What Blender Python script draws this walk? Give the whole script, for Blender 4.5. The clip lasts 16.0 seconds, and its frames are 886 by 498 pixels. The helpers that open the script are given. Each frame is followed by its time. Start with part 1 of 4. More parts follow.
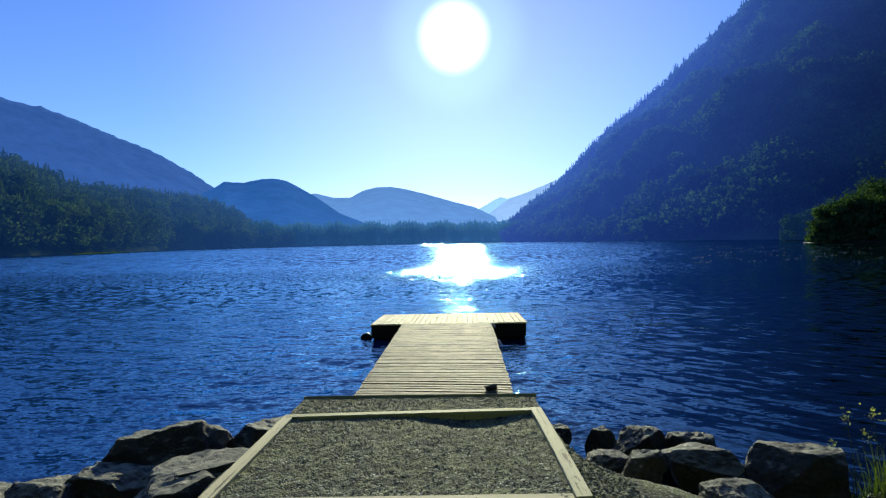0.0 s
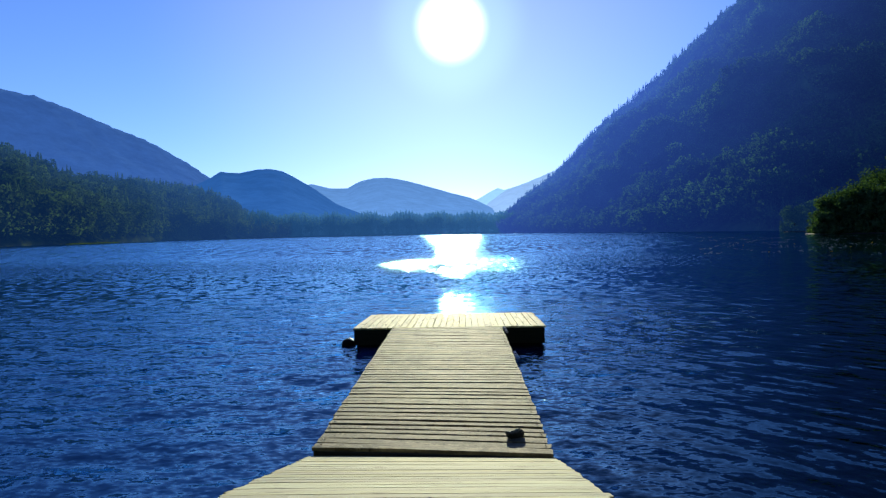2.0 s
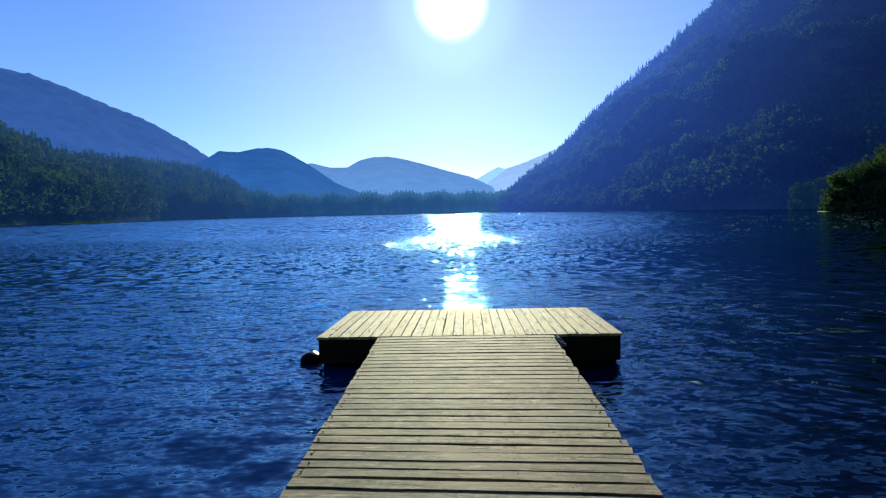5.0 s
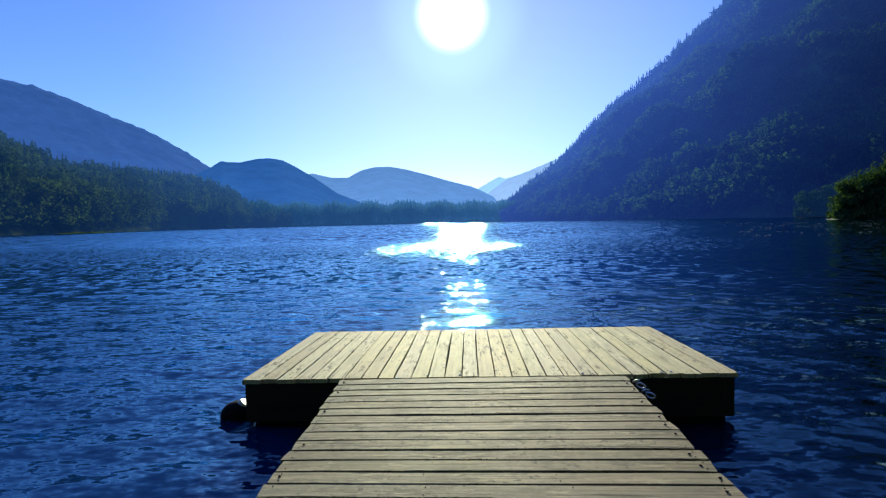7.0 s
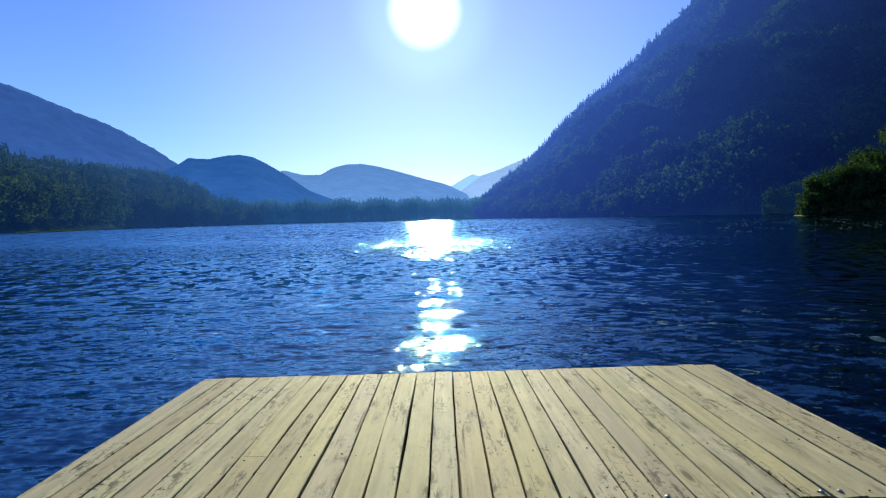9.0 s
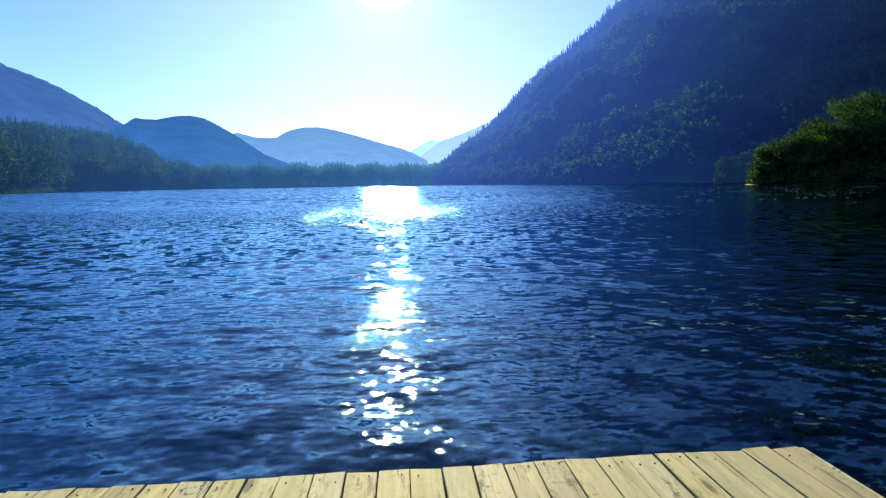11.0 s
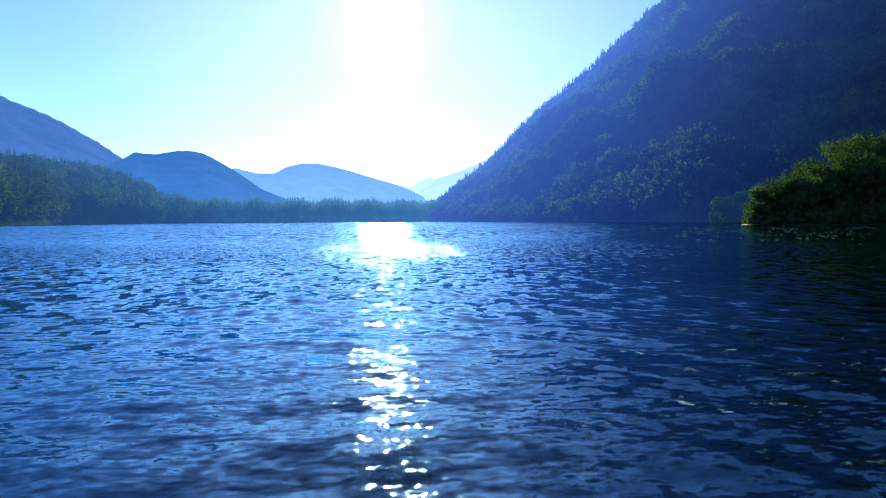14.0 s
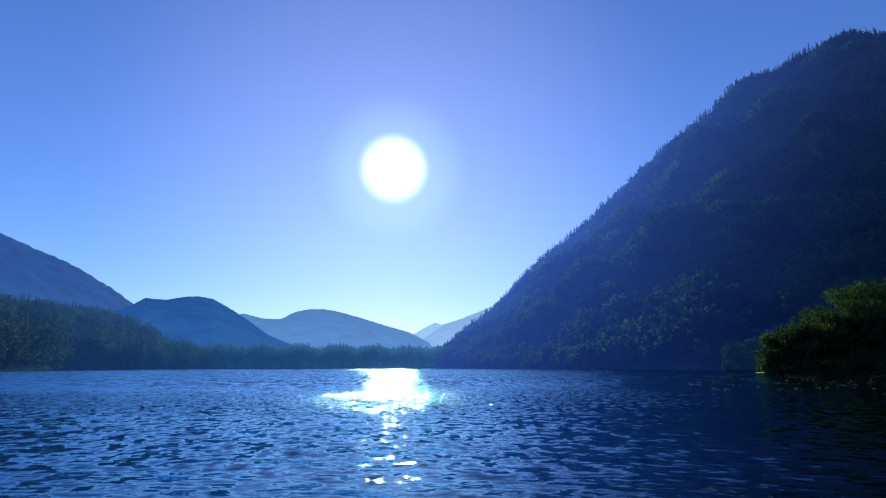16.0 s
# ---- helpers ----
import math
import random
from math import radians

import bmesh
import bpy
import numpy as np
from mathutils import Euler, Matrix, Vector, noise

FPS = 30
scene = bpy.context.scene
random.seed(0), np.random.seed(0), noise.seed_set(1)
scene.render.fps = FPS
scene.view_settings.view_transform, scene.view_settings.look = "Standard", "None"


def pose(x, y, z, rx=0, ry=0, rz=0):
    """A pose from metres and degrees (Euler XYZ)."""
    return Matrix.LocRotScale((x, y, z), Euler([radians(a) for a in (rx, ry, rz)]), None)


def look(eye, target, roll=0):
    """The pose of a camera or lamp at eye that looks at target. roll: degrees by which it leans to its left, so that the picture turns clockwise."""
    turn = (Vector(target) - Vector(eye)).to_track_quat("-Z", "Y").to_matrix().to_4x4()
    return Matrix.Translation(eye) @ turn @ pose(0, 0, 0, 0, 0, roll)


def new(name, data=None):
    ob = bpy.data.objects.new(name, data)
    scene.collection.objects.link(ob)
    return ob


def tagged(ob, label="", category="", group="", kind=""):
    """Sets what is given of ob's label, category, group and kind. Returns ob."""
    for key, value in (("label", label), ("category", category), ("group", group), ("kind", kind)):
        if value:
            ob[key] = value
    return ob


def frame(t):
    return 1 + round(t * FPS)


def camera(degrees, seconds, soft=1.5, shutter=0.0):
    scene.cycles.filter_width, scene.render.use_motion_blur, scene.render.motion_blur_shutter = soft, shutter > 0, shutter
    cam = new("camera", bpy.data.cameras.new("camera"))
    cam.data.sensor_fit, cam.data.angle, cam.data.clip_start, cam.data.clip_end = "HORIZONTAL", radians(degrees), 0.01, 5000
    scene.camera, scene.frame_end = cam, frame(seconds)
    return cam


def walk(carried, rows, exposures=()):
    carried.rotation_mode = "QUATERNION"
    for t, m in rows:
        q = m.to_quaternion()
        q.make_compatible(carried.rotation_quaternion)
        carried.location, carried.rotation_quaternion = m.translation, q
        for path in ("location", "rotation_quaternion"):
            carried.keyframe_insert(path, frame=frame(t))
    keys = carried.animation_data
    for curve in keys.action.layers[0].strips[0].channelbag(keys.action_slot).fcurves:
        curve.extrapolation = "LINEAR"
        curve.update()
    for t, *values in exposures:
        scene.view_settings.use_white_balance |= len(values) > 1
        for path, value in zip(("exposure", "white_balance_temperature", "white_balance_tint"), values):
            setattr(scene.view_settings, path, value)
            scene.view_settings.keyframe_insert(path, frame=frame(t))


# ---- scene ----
cam = camera(74.9, 16.0, soft=1.25)

PATH = [
    (0, (0.356, -15.714, 2.655), (0.297, -13.715, 2.63), -1.2),
    (0.5, (0.34, -14.953, 2.675), (0.278, -12.954, 2.639), -1.3),
    (1, (0.285, -14.179, 2.643), (0.223, -12.18, 2.602), -1.3),
    (1.5, (0.232, -13.47, 2.624), (0.181, -11.472, 2.575), -1.2),
    (2, (0.209, -12.742, 2.52), (0.16, -10.744, 2.464), -1.1),
    (2.5, (0.172, -11.928, 2.419), (0.127, -9.929, 2.351), -1.2),
    (3, (0.148, -11.053, 2.326), (0.108, -9.055, 2.243), -1.1),
    (3.5, (0.097, -10.306, 2.352), (0.057, -8.309, 2.252), -1.0),
    (4, (-0.002, -9.561, 2.355), (-0.048, -7.566, 2.227), -1.0),
    (6.5, (-0.199, -5.644, 1.773), (-0.254, -3.648, 1.657), -1.3),
    (7, (-0.224, -4.931, 1.769), (-0.279, -2.934, 1.676), -1.3),
    (7.5, (-0.237, -4.255, 1.73), (-0.287, -2.258, 1.636), -1.3),
    (8, (-0.268, -3.62, 1.711), (-0.306, -1.622, 1.62), -1.2),
    (8.5, (-0.268, -2.995, 1.683), (-0.298, -0.997, 1.591), -1.2),
    (9, (-0.175, -2.394, 1.669), (-0.139, -0.397, 1.565), -1.4),
    (9.5, (-0.086, -1.757, 1.654), (-0.021, 0.237, 1.52), -1.0),
    (11.8, (0.360, 0.530, 1.700), (0.565, 2.491, 1.367), -0.9),
    (12, (0.400, 0.700, 1.700), (0.596, 2.656, 1.334), -1.1),
    (12.5, (0.470, 0.980, 1.700), (0.669, 2.933, 1.319), -0.8),
    (13, (0.510, 1.120, 1.700), (0.708, 3.076, 1.332), -0.7),
    (13.5, (0.530, 1.200, 1.700), (0.724, 3.171, 1.420), -0.5),
    (14, (0.540, 1.240, 1.700), (0.730, 3.229, 1.602), -0.3),
    (14.5, (0.540, 1.270, 1.700), (0.725, 3.260, 1.777), -0.3),
    (15, (0.540, 1.290, 1.700), (0.719, 3.274, 1.878), -0.3),
    (15.5, (0.540, 1.300, 1.700), (0.714, 3.271, 1.993), -0.4),
    (16, (0.540, 1.310, 1.700), (0.707, 3.262, 2.101), -0.1),
]
walk(cam, [(t, look(eye, target, roll)) for t, eye, target, roll in PATH],
     [(0, 0.12, 6430, -3), (7.0, 0.10, 6450, -3), (9.7, 0.05, 6550, -2), (11.8, 1.0, 7750, -11), (12.5, 1.15, 7750, -11), (13.3, 1.18, 7750, -11), (14.0, 0.87, 7000, -8), (14.6, 0.38, 6600, -6), (15.2, 0.08, 6400, -5), (16, -0.15, 6300, -3)])

# ---- sky and sun ----
SUN_EL, SUN_AZ = radians(19.4), radians(-0.2)
SUN_DIR = Vector((math.sin(SUN_AZ) * math.cos(SUN_EL), math.cos(SUN_AZ) * math.cos(SUN_EL), math.sin(SUN_EL)))
world = bpy.data.worlds.new("sky")
scene.world = world
world.use_nodes = True
wt = world.node_tree
wt.nodes.clear()


def wnode(kind, **values):
    n = wt.nodes.new(kind)
    for key, value in values.items():
        n.inputs[int(key[1:])].default_value = value
    return n


sky = wt.nodes.new("ShaderNodeTexSky")
sky.sky_type = "NISHITA"
sky.sun_disc = False
sky.sun_elevation, sky.sun_rotation = SUN_EL, SUN_AZ
sky.air_density, sky.dust_density, sky.ozone_density, sky.altitude = 1.0, 0.15, 4.0, 300
tint = wnode("ShaderNodeMix", _0=1.0)
tint.data_type, tint.blend_type = "RGBA", "MULTIPLY"
tint.inputs[7].default_value = (0.725, 0.79, 1.31, 1)
wt.links.new(sky.outputs[0], tint.inputs[6])
bg_sky = wnode("ShaderNodeBackground", _1=0.125)
wt.links.new(tint.outputs[2], bg_sky.inputs[0])
# the sun's disc and its bright aureole
coords = wt.nodes.new("ShaderNodeTexCoord")
dot = wt.nodes.new("ShaderNodeVectorMath")
dot.operation = "DOT_PRODUCT"
dot.inputs[1].default_value = SUN_DIR
wt.links.new(coords.outputs["Generated"], dot.inputs[0])


def aureole(lo, hi, colour, strength):
    m = wt.nodes.new("ShaderNodeMapRange")
    m.interpolation_type = "SMOOTHERSTEP"
    m.inputs[1].default_value, m.inputs[2].default_value = math.cos(radians(lo)), math.cos(radians(hi))
    wt.links.new(dot.outputs["Value"], m.inputs[0])
    mul = wt.nodes.new("ShaderNodeMath")
    mul.operation = "MULTIPLY"
    mul.inputs[1].default_value = strength
    wt.links.new(m.outputs[0], mul.inputs[0])
    b = wt.nodes.new("ShaderNodeBackground")
    b.inputs[0].default_value = (*colour, 1)
    wt.links.new(mul.outputs[0], b.inputs[1])
    return b


layers = [bg_sky, aureole(1.5, 0.6, (1.0, 0.96, 0.85), 5.0), aureole(3.9, 0.8, (1.0, 0.98, 0.92), 1.1), aureole(8.0, 1.0, (0.55, 0.85, 1.0), 0.17), aureole(30, 0, (1.0, 0.70, 1.0), 0.085)]
total = layers[0]
for layer in layers[1:]:
    add = wt.nodes.new("ShaderNodeAddShader")
    wt.links.new(total.outputs[0], add.inputs[0])
    wt.links.new(layer.outputs[0], add.inputs[1])
    total = add
wout = wt.nodes.new("ShaderNodeOutputWorld")
wt.links.new(total.outputs[0], wout.inputs[0])

sun = new("sun", bpy.data.lights.new("sun", "SUN"))
sun.data.energy, sun.data.angle, sun.data.color = 5.0, radians(0.53), (1.0, 0.91, 0.66)
sun.matrix_world = look(SUN_DIR * 100, (0, 0, 0))


# ---- materials ----
class Nodes:
    """Short forms for building one node material."""

    def __init__(self, name):
        self.mat = bpy.data.materials.new(name)
        self.mat.use_nodes = True
        self.t = self.mat.node_tree
        self.b = self.t.nodes["Principled BSDF"]
        self.out = self.t.nodes["Material Output"]

    def n(self, kind, **values):
        node = self.t.nodes.new(kind)
        for key, value in values.items():
            node.inputs[key.replace("_", " ")].default_value = value
        return node

    def link(self, a, b):
        self.t.links.new(a, b)

    def coords(self, scale=(1, 1, 1), space="Object"):
        c = self.n("ShaderNodeTexCoord")
        m = self.n("ShaderNodeMapping", Scale=scale)
        self.link(c.outputs[space], m.inputs[0])
        return m.outputs[0]

    def position(self, scale=(1, 1, 1)):
        c = self.n("ShaderNodeNewGeometry")
        m = self.n("ShaderNodeMapping", Scale=scale)
        self.link(c.outputs["Position"], m.inputs[0])
        return m.outputs[0]

    def noise(self, at, scale, detail=4, rough=0.6):
        x = self.n("ShaderNodeTexNoise", Scale=scale, Detail=detail, Roughness=rough)
        self.link(at, x.inputs["Vector"])
        return x.outputs[0]

    def ramp(self, value, *stops):
        r = self.n("ShaderNodeValToRGB")
        while len(r.color_ramp.elements) < len(stops):
            r.color_ramp.elements.new(0.5)
        for e, (p, c) in zip(r.color_ramp.elements, stops):
            e.position, e.color = p, (*c, 1) if len(c) == 3 else c
        self.link(value, r.inputs[0])
        return r.outputs[0]

    def mix(self, fac, a, b, blend="MIX"):
        m = self.n("ShaderNodeMix")
        m.data_type, m.blend_type = "RGBA", blend
        for source, slot in ((fac, 0), (a, 6), (b, 7)):
            if isinstance(source, (int, float)):
                m.inputs[slot].default_value = source
            elif isinstance(source, tuple):
                m.inputs[slot].default_value = (*source, 1)
            else:
                self.link(source, m.inputs[slot])
        return m.outputs[2]

    def math(self, op, a, b=0.0):
        m = self.n("ShaderNodeMath")
        m.operation = op
        for source, slot in ((a, 0), (b, 1)):
            if isinstance(source, (int, float)):
                m.inputs[slot].default_value = source
            else:
                self.link(source, m.inputs[slot])
        return m.outputs[0]

    def bump(self, height, strength=0.5, distance=0.01, after=None):
        b = self.n("ShaderNodeBump", Strength=strength, Distance=distance)
        self.link(height, b.inputs["Height"])
        if after is not None:
            self.link(after, b.inputs["Normal"])
        return b.outputs[0]

    def done(self, colour=None, rough=None, normal=None, metal=0.0, spec=0.5):
        for value, slot in ((colour, "Base Color"), (rough, "Roughness"), (normal, "Normal")):
            if value is None:
                continue
            if isinstance(value, tuple):
                self.b.inputs[slot].default_value = (*value, 1)
            elif isinstance(value, (int, float)):
                self.b.inputs[slot].default_value = value
            else:
                self.link(value, self.b.inputs[slot])
        self.b.inputs["Metallic"].default_value = metal
        self.b.inputs["Specular IOR Level"].default_value = spec
        return self.mat


def wood(name, pale, dark, grey, wear=0.5, split=0.33, spread=0.46, stain=None, mar=0.0, coarse=1.0):
    """Weathered softwood, grain along the object's own x."""
    s = Nodes(name)
    info = s.n("ShaderNodeObjectInfo")
    shift = s.n("ShaderNodeVectorMath")
    shift.operation = "ADD"
    off = s.n("ShaderNodeCombineXYZ")
    s.link(s.math("MULTIPLY", info.outputs["Random"], 37.0), off.inputs[0])
    s.link(s.math("MULTIPLY", info.outputs["Random"], 11.0), off.inputs[1])
    c = s.n("ShaderNodeTexCoord")
    s.link(c.outputs["Object"], shift.inputs[0])
    s.link(off.outputs[0], shift.inputs[1])

    def at(scale):
        m = s.n("ShaderNodeMapping", Scale=scale)
        s.link(shift.outputs[0], m.inputs[0])
        return m.outputs[0]
    grain = s.noise(at((1.0, 24, 20)), 1.0, 4, 0.55)
    fine = s.noise(at((4, 220, 60)), 1.0, 3, 0.6)
    blotch = s.noise(at((2.2, 7, 5)), 1.3, 5, 0.7)
    crack = s.ramp(s.noise(at((0.9, 26, 4)), 1.0, 5, 0.7), (split, (1, 1, 1)), (split + 0.06, (0, 0, 0)))
    knots = s.n("ShaderNodeTexVoronoi", Scale=1.0, Randomness=1.0)
    s.link(at((1.7, 6.5, 0.01)), knots.inputs["Vector"])
    knot = s.ramp(knots.outputs["Distance"], (0.07, (1, 1, 1)), (0.16, (0, 0, 0)))
    col = s.mix(s.ramp(grain, (0.22, (0, 0, 0)), (0.62, (1, 1, 1))), dark, pale)
    col = s.mix(s.math("MULTIPLY", s.ramp(blotch, (0.40, (0, 0, 0)), (0.68, (1, 1, 1))), wear), col, grey)
    tone = s.n("ShaderNodeHueSaturation")
    s.link(col, tone.inputs["Color"])
    s.link(s.math("ADD", s.math("MULTIPLY", info.outputs["Random"], spread), 0.98 - spread / 2), tone.inputs["Value"])
    s.link(s.math("ADD", s.math("MULTIPLY", s.math("FRACT", s.math("MULTIPLY", info.outputs["Random"], 7.3)), 0.030), 0.487), tone.inputs["Hue"])
    s.link(s.math("ADD", s.math("MULTIPLY", s.math("FRACT", s.math("MULTIPLY", info.outputs["Random"], 13.7)), 0.35), 0.85), tone.inputs["Saturation"])
    rings = s.ramp(knots.outputs["Distance"], (0.15, (0, 0, 0)), (0.19, (1, 1, 1)), (0.24, (0, 0, 0)))
    col = s.mix(s.math("MULTIPLY", s.math("MAXIMUM", knot, s.math("MULTIPLY", rings, 0.4)), 0.9), tone.outputs[0], (0.10, 0.065, 0.035))
    worn = s.ramp(s.noise(at((1.1, 3.2, 1)), 1.0, 3, 0.6), (0.49, (0.12, 0.12, 0.12)), (0.60, (1, 1, 1)))
    marks = s.ramp(s.noise(at((5 * coarse, 16 * coarse, 5)), 1.0, 7, 0.8), (0.575 - mar, (0, 0, 0)), (0.62 - mar, (1, 1, 1)))
    col = s.mix(s.math("MULTIPLY", s.math("MULTIPLY", marks, worn), 0.85), col, (0.05, 0.038, 0.025))
    smudge = s.ramp(s.noise(at((9, 11, 5)), 1.0, 6, 0.75), (0.60, (0, 0, 0)), (0.72, (1, 1, 1)))
    col = s.mix(s.math("MULTIPLY", smudge, 0.6), col, dark)
    col = s.mix(s.math("MULTIPLY", s.ramp(fine, (0.30, (1, 1, 1)), (0.48, (0, 0, 0))), 0.35), col, dark)
    old = s.math("MULTIPLY", s.ramp(info.outputs["Random"], (0.66, (0, 0, 0)), (0.74, (1, 1, 1))), s.ramp(s.noise(at((1.5, 9, 5)), 1.0, 5, 0.7), (0.36, (0, 0, 0)), (0.58, (1, 1, 1))))
    col = s.mix(s.math("MULTIPLY", old, 0.6), col, s.mix(0.5, dark, (0.20, 0.21, 0.12)))
    if stain:
        w = s.position()
        col = s.mix(s.math("MULTIPLY", s.ramp(s.noise(w, 0.55, 4, 0.6), (0.47, (0, 0, 0)), (0.57, (1, 1, 1))), 0.55), col, stain)
        damp = s.ramp(s.noise(w, 2.3, 6, 0.7), (0.49, (0, 0, 0)), (0.62, (1, 1, 1)))
        col = s.mix(s.math("MULTIPLY", damp, 0.62), col, tuple(v * 0.55 for v in dark))
        pale_spot = s.ramp(s.noise(at((3, 10, 5)), 1.0, 6, 0.75), (0.54, (0, 0, 0)), (0.66, (1, 1, 1)))
        col = s.mix(s.math("MULTIPLY", pale_spot, 0.6), col, tuple(v * 1.45 for v in pale))
    scar = s.ramp(s.noise(at((4 * coarse, 26 * coarse, 5)), 1.0, 5, 0.75), (0.595 - mar, (0, 0, 0)), (0.635 - mar, (1, 1, 1)))
    nick = s.ramp(s.noise(at((34 * coarse, 30 * coarse, 5)), 1.0, 3, 0.6), (0.635 - mar, (0, 0, 0)), (0.67 - mar, (1, 1, 1)))
    col = s.mix(s.math("MULTIPLY", s.math("MULTIPLY", s.math("MAXIMUM", scar, nick), worn), 0.88), col, (0.045, 0.036, 0.022))
    streak = s.ramp(s.noise(at((0.7, 60, 10)), 1.0, 3, 0.6), (0.34, (1, 1, 1)), (0.50, (0, 0, 0)))
    col = s.mix(s.math("MULTIPLY", streak, 0.25 + 0.5 * (wear > 0.7)), col, dark)
    col = s.mix(s.math("MULTIPLY", crack, 0.85), col, (0.035, 0.028, 0.02))
    h = s.math("SUBTRACT", s.math("ADD", s.math("MULTIPLY", grain, 0.6), s.math("MULTIPLY", fine, 0.3)), s.math("MULTIPLY", crack, 0.9))
    return s.done(col, s.ramp(fine, (0.2, (0.62,) * 3), (0.8, (0.85,) * 3)), s.bump(h, 0.55, 0.004), spec=0.3)


def stony(name, a, b, c, scale, depth, lichen=None):
    """Broken stone or gravel in three tones, in metres of the world."""
    s = Nodes(name)
    p = s.position()
    big = s.noise(p, scale, 5, 0.6)
    small = s.noise(p, scale * 9, 5, 0.7)
    col = s.mix(s.ramp(big, (0.35, (0, 0, 0)), (0.65, (1, 1, 1))), a, b)
    col = s.mix(s.ramp(small, (0.45, (0, 0, 0)), (0.7, (1, 1, 1))), col, c)
    if lichen:
        col = s.mix(s.math("MULTIPLY", s.ramp(s.noise(p, scale * 2.6, 6, 0.7), (0.52, (0, 0, 0)), (0.64, (1, 1, 1))), 0.7), col, lichen)
    h = s.math("ADD", big, s.math("MULTIPLY", small, 0.5))
    return s.done(col, 0.85, s.bump(h, 0.7, depth), spec=0.3)


def leafy(name, a, b, scale, airlight=None, translucent=0.35, haze=None, reach=(430.0, 1250.0), sunward=(1.75, 0.22)):
    """Foliage; far woods have the valley's blue airlight painted on as emission, as a backdrop."""
    s = Nodes(name)
    p = s.position()
    col = s.mix(s.ramp(s.noise(p, scale, 4, 0.7), (0.36, (0, 0, 0)), (0.66, (1, 1, 1))), a, b)
    s.done(col, 1.0, spec=0.0)
    tr = s.n("ShaderNodeBsdfTranslucent")
    s.link(s.mix(1.0, col, (1.1, 1.4, 0.6), "MULTIPLY"), tr.inputs[0])
    m = s.n("ShaderNodeMixShader", Fac=translucent)
    s.link(s.b.outputs[0], m.inputs[1])
    s.link(tr.outputs[0], m.inputs[2])
    last = m
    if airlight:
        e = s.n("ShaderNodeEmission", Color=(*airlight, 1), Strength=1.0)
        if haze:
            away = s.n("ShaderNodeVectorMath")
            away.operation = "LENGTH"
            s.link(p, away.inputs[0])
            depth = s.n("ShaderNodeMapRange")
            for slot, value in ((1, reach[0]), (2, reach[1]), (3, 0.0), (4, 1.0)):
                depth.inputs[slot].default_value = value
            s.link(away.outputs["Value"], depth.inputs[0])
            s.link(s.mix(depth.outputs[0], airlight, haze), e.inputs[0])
            # the painted haze glows stronger towards the sun
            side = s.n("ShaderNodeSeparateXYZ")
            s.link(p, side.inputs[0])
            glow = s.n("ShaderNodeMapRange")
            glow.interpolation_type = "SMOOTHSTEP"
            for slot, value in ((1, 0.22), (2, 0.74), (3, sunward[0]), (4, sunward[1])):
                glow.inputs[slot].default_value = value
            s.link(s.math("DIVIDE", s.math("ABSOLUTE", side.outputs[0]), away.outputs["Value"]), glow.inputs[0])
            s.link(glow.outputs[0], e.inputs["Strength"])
        last = s.n("ShaderNodeAddShader")
        s.link(m.outputs[0], last.inputs[0])
        s.link(e.outputs[0], last.inputs[1])
    s.link(last.outputs[0], s.out.inputs[0])
    return s.mat


def plain(name, colour, rough=0.6, metal=0.0, spec=0.4, vary=0.25, scale=12.0):
    s = Nodes(name)
    n = s.noise(s.position(), scale, 5, 0.6)
    dark = tuple(c * (1 - vary) for c in colour)
    return s.done(s.mix(n, dark, colour), rough, s.bump(n, 0.3, 0.004), metal, spec)


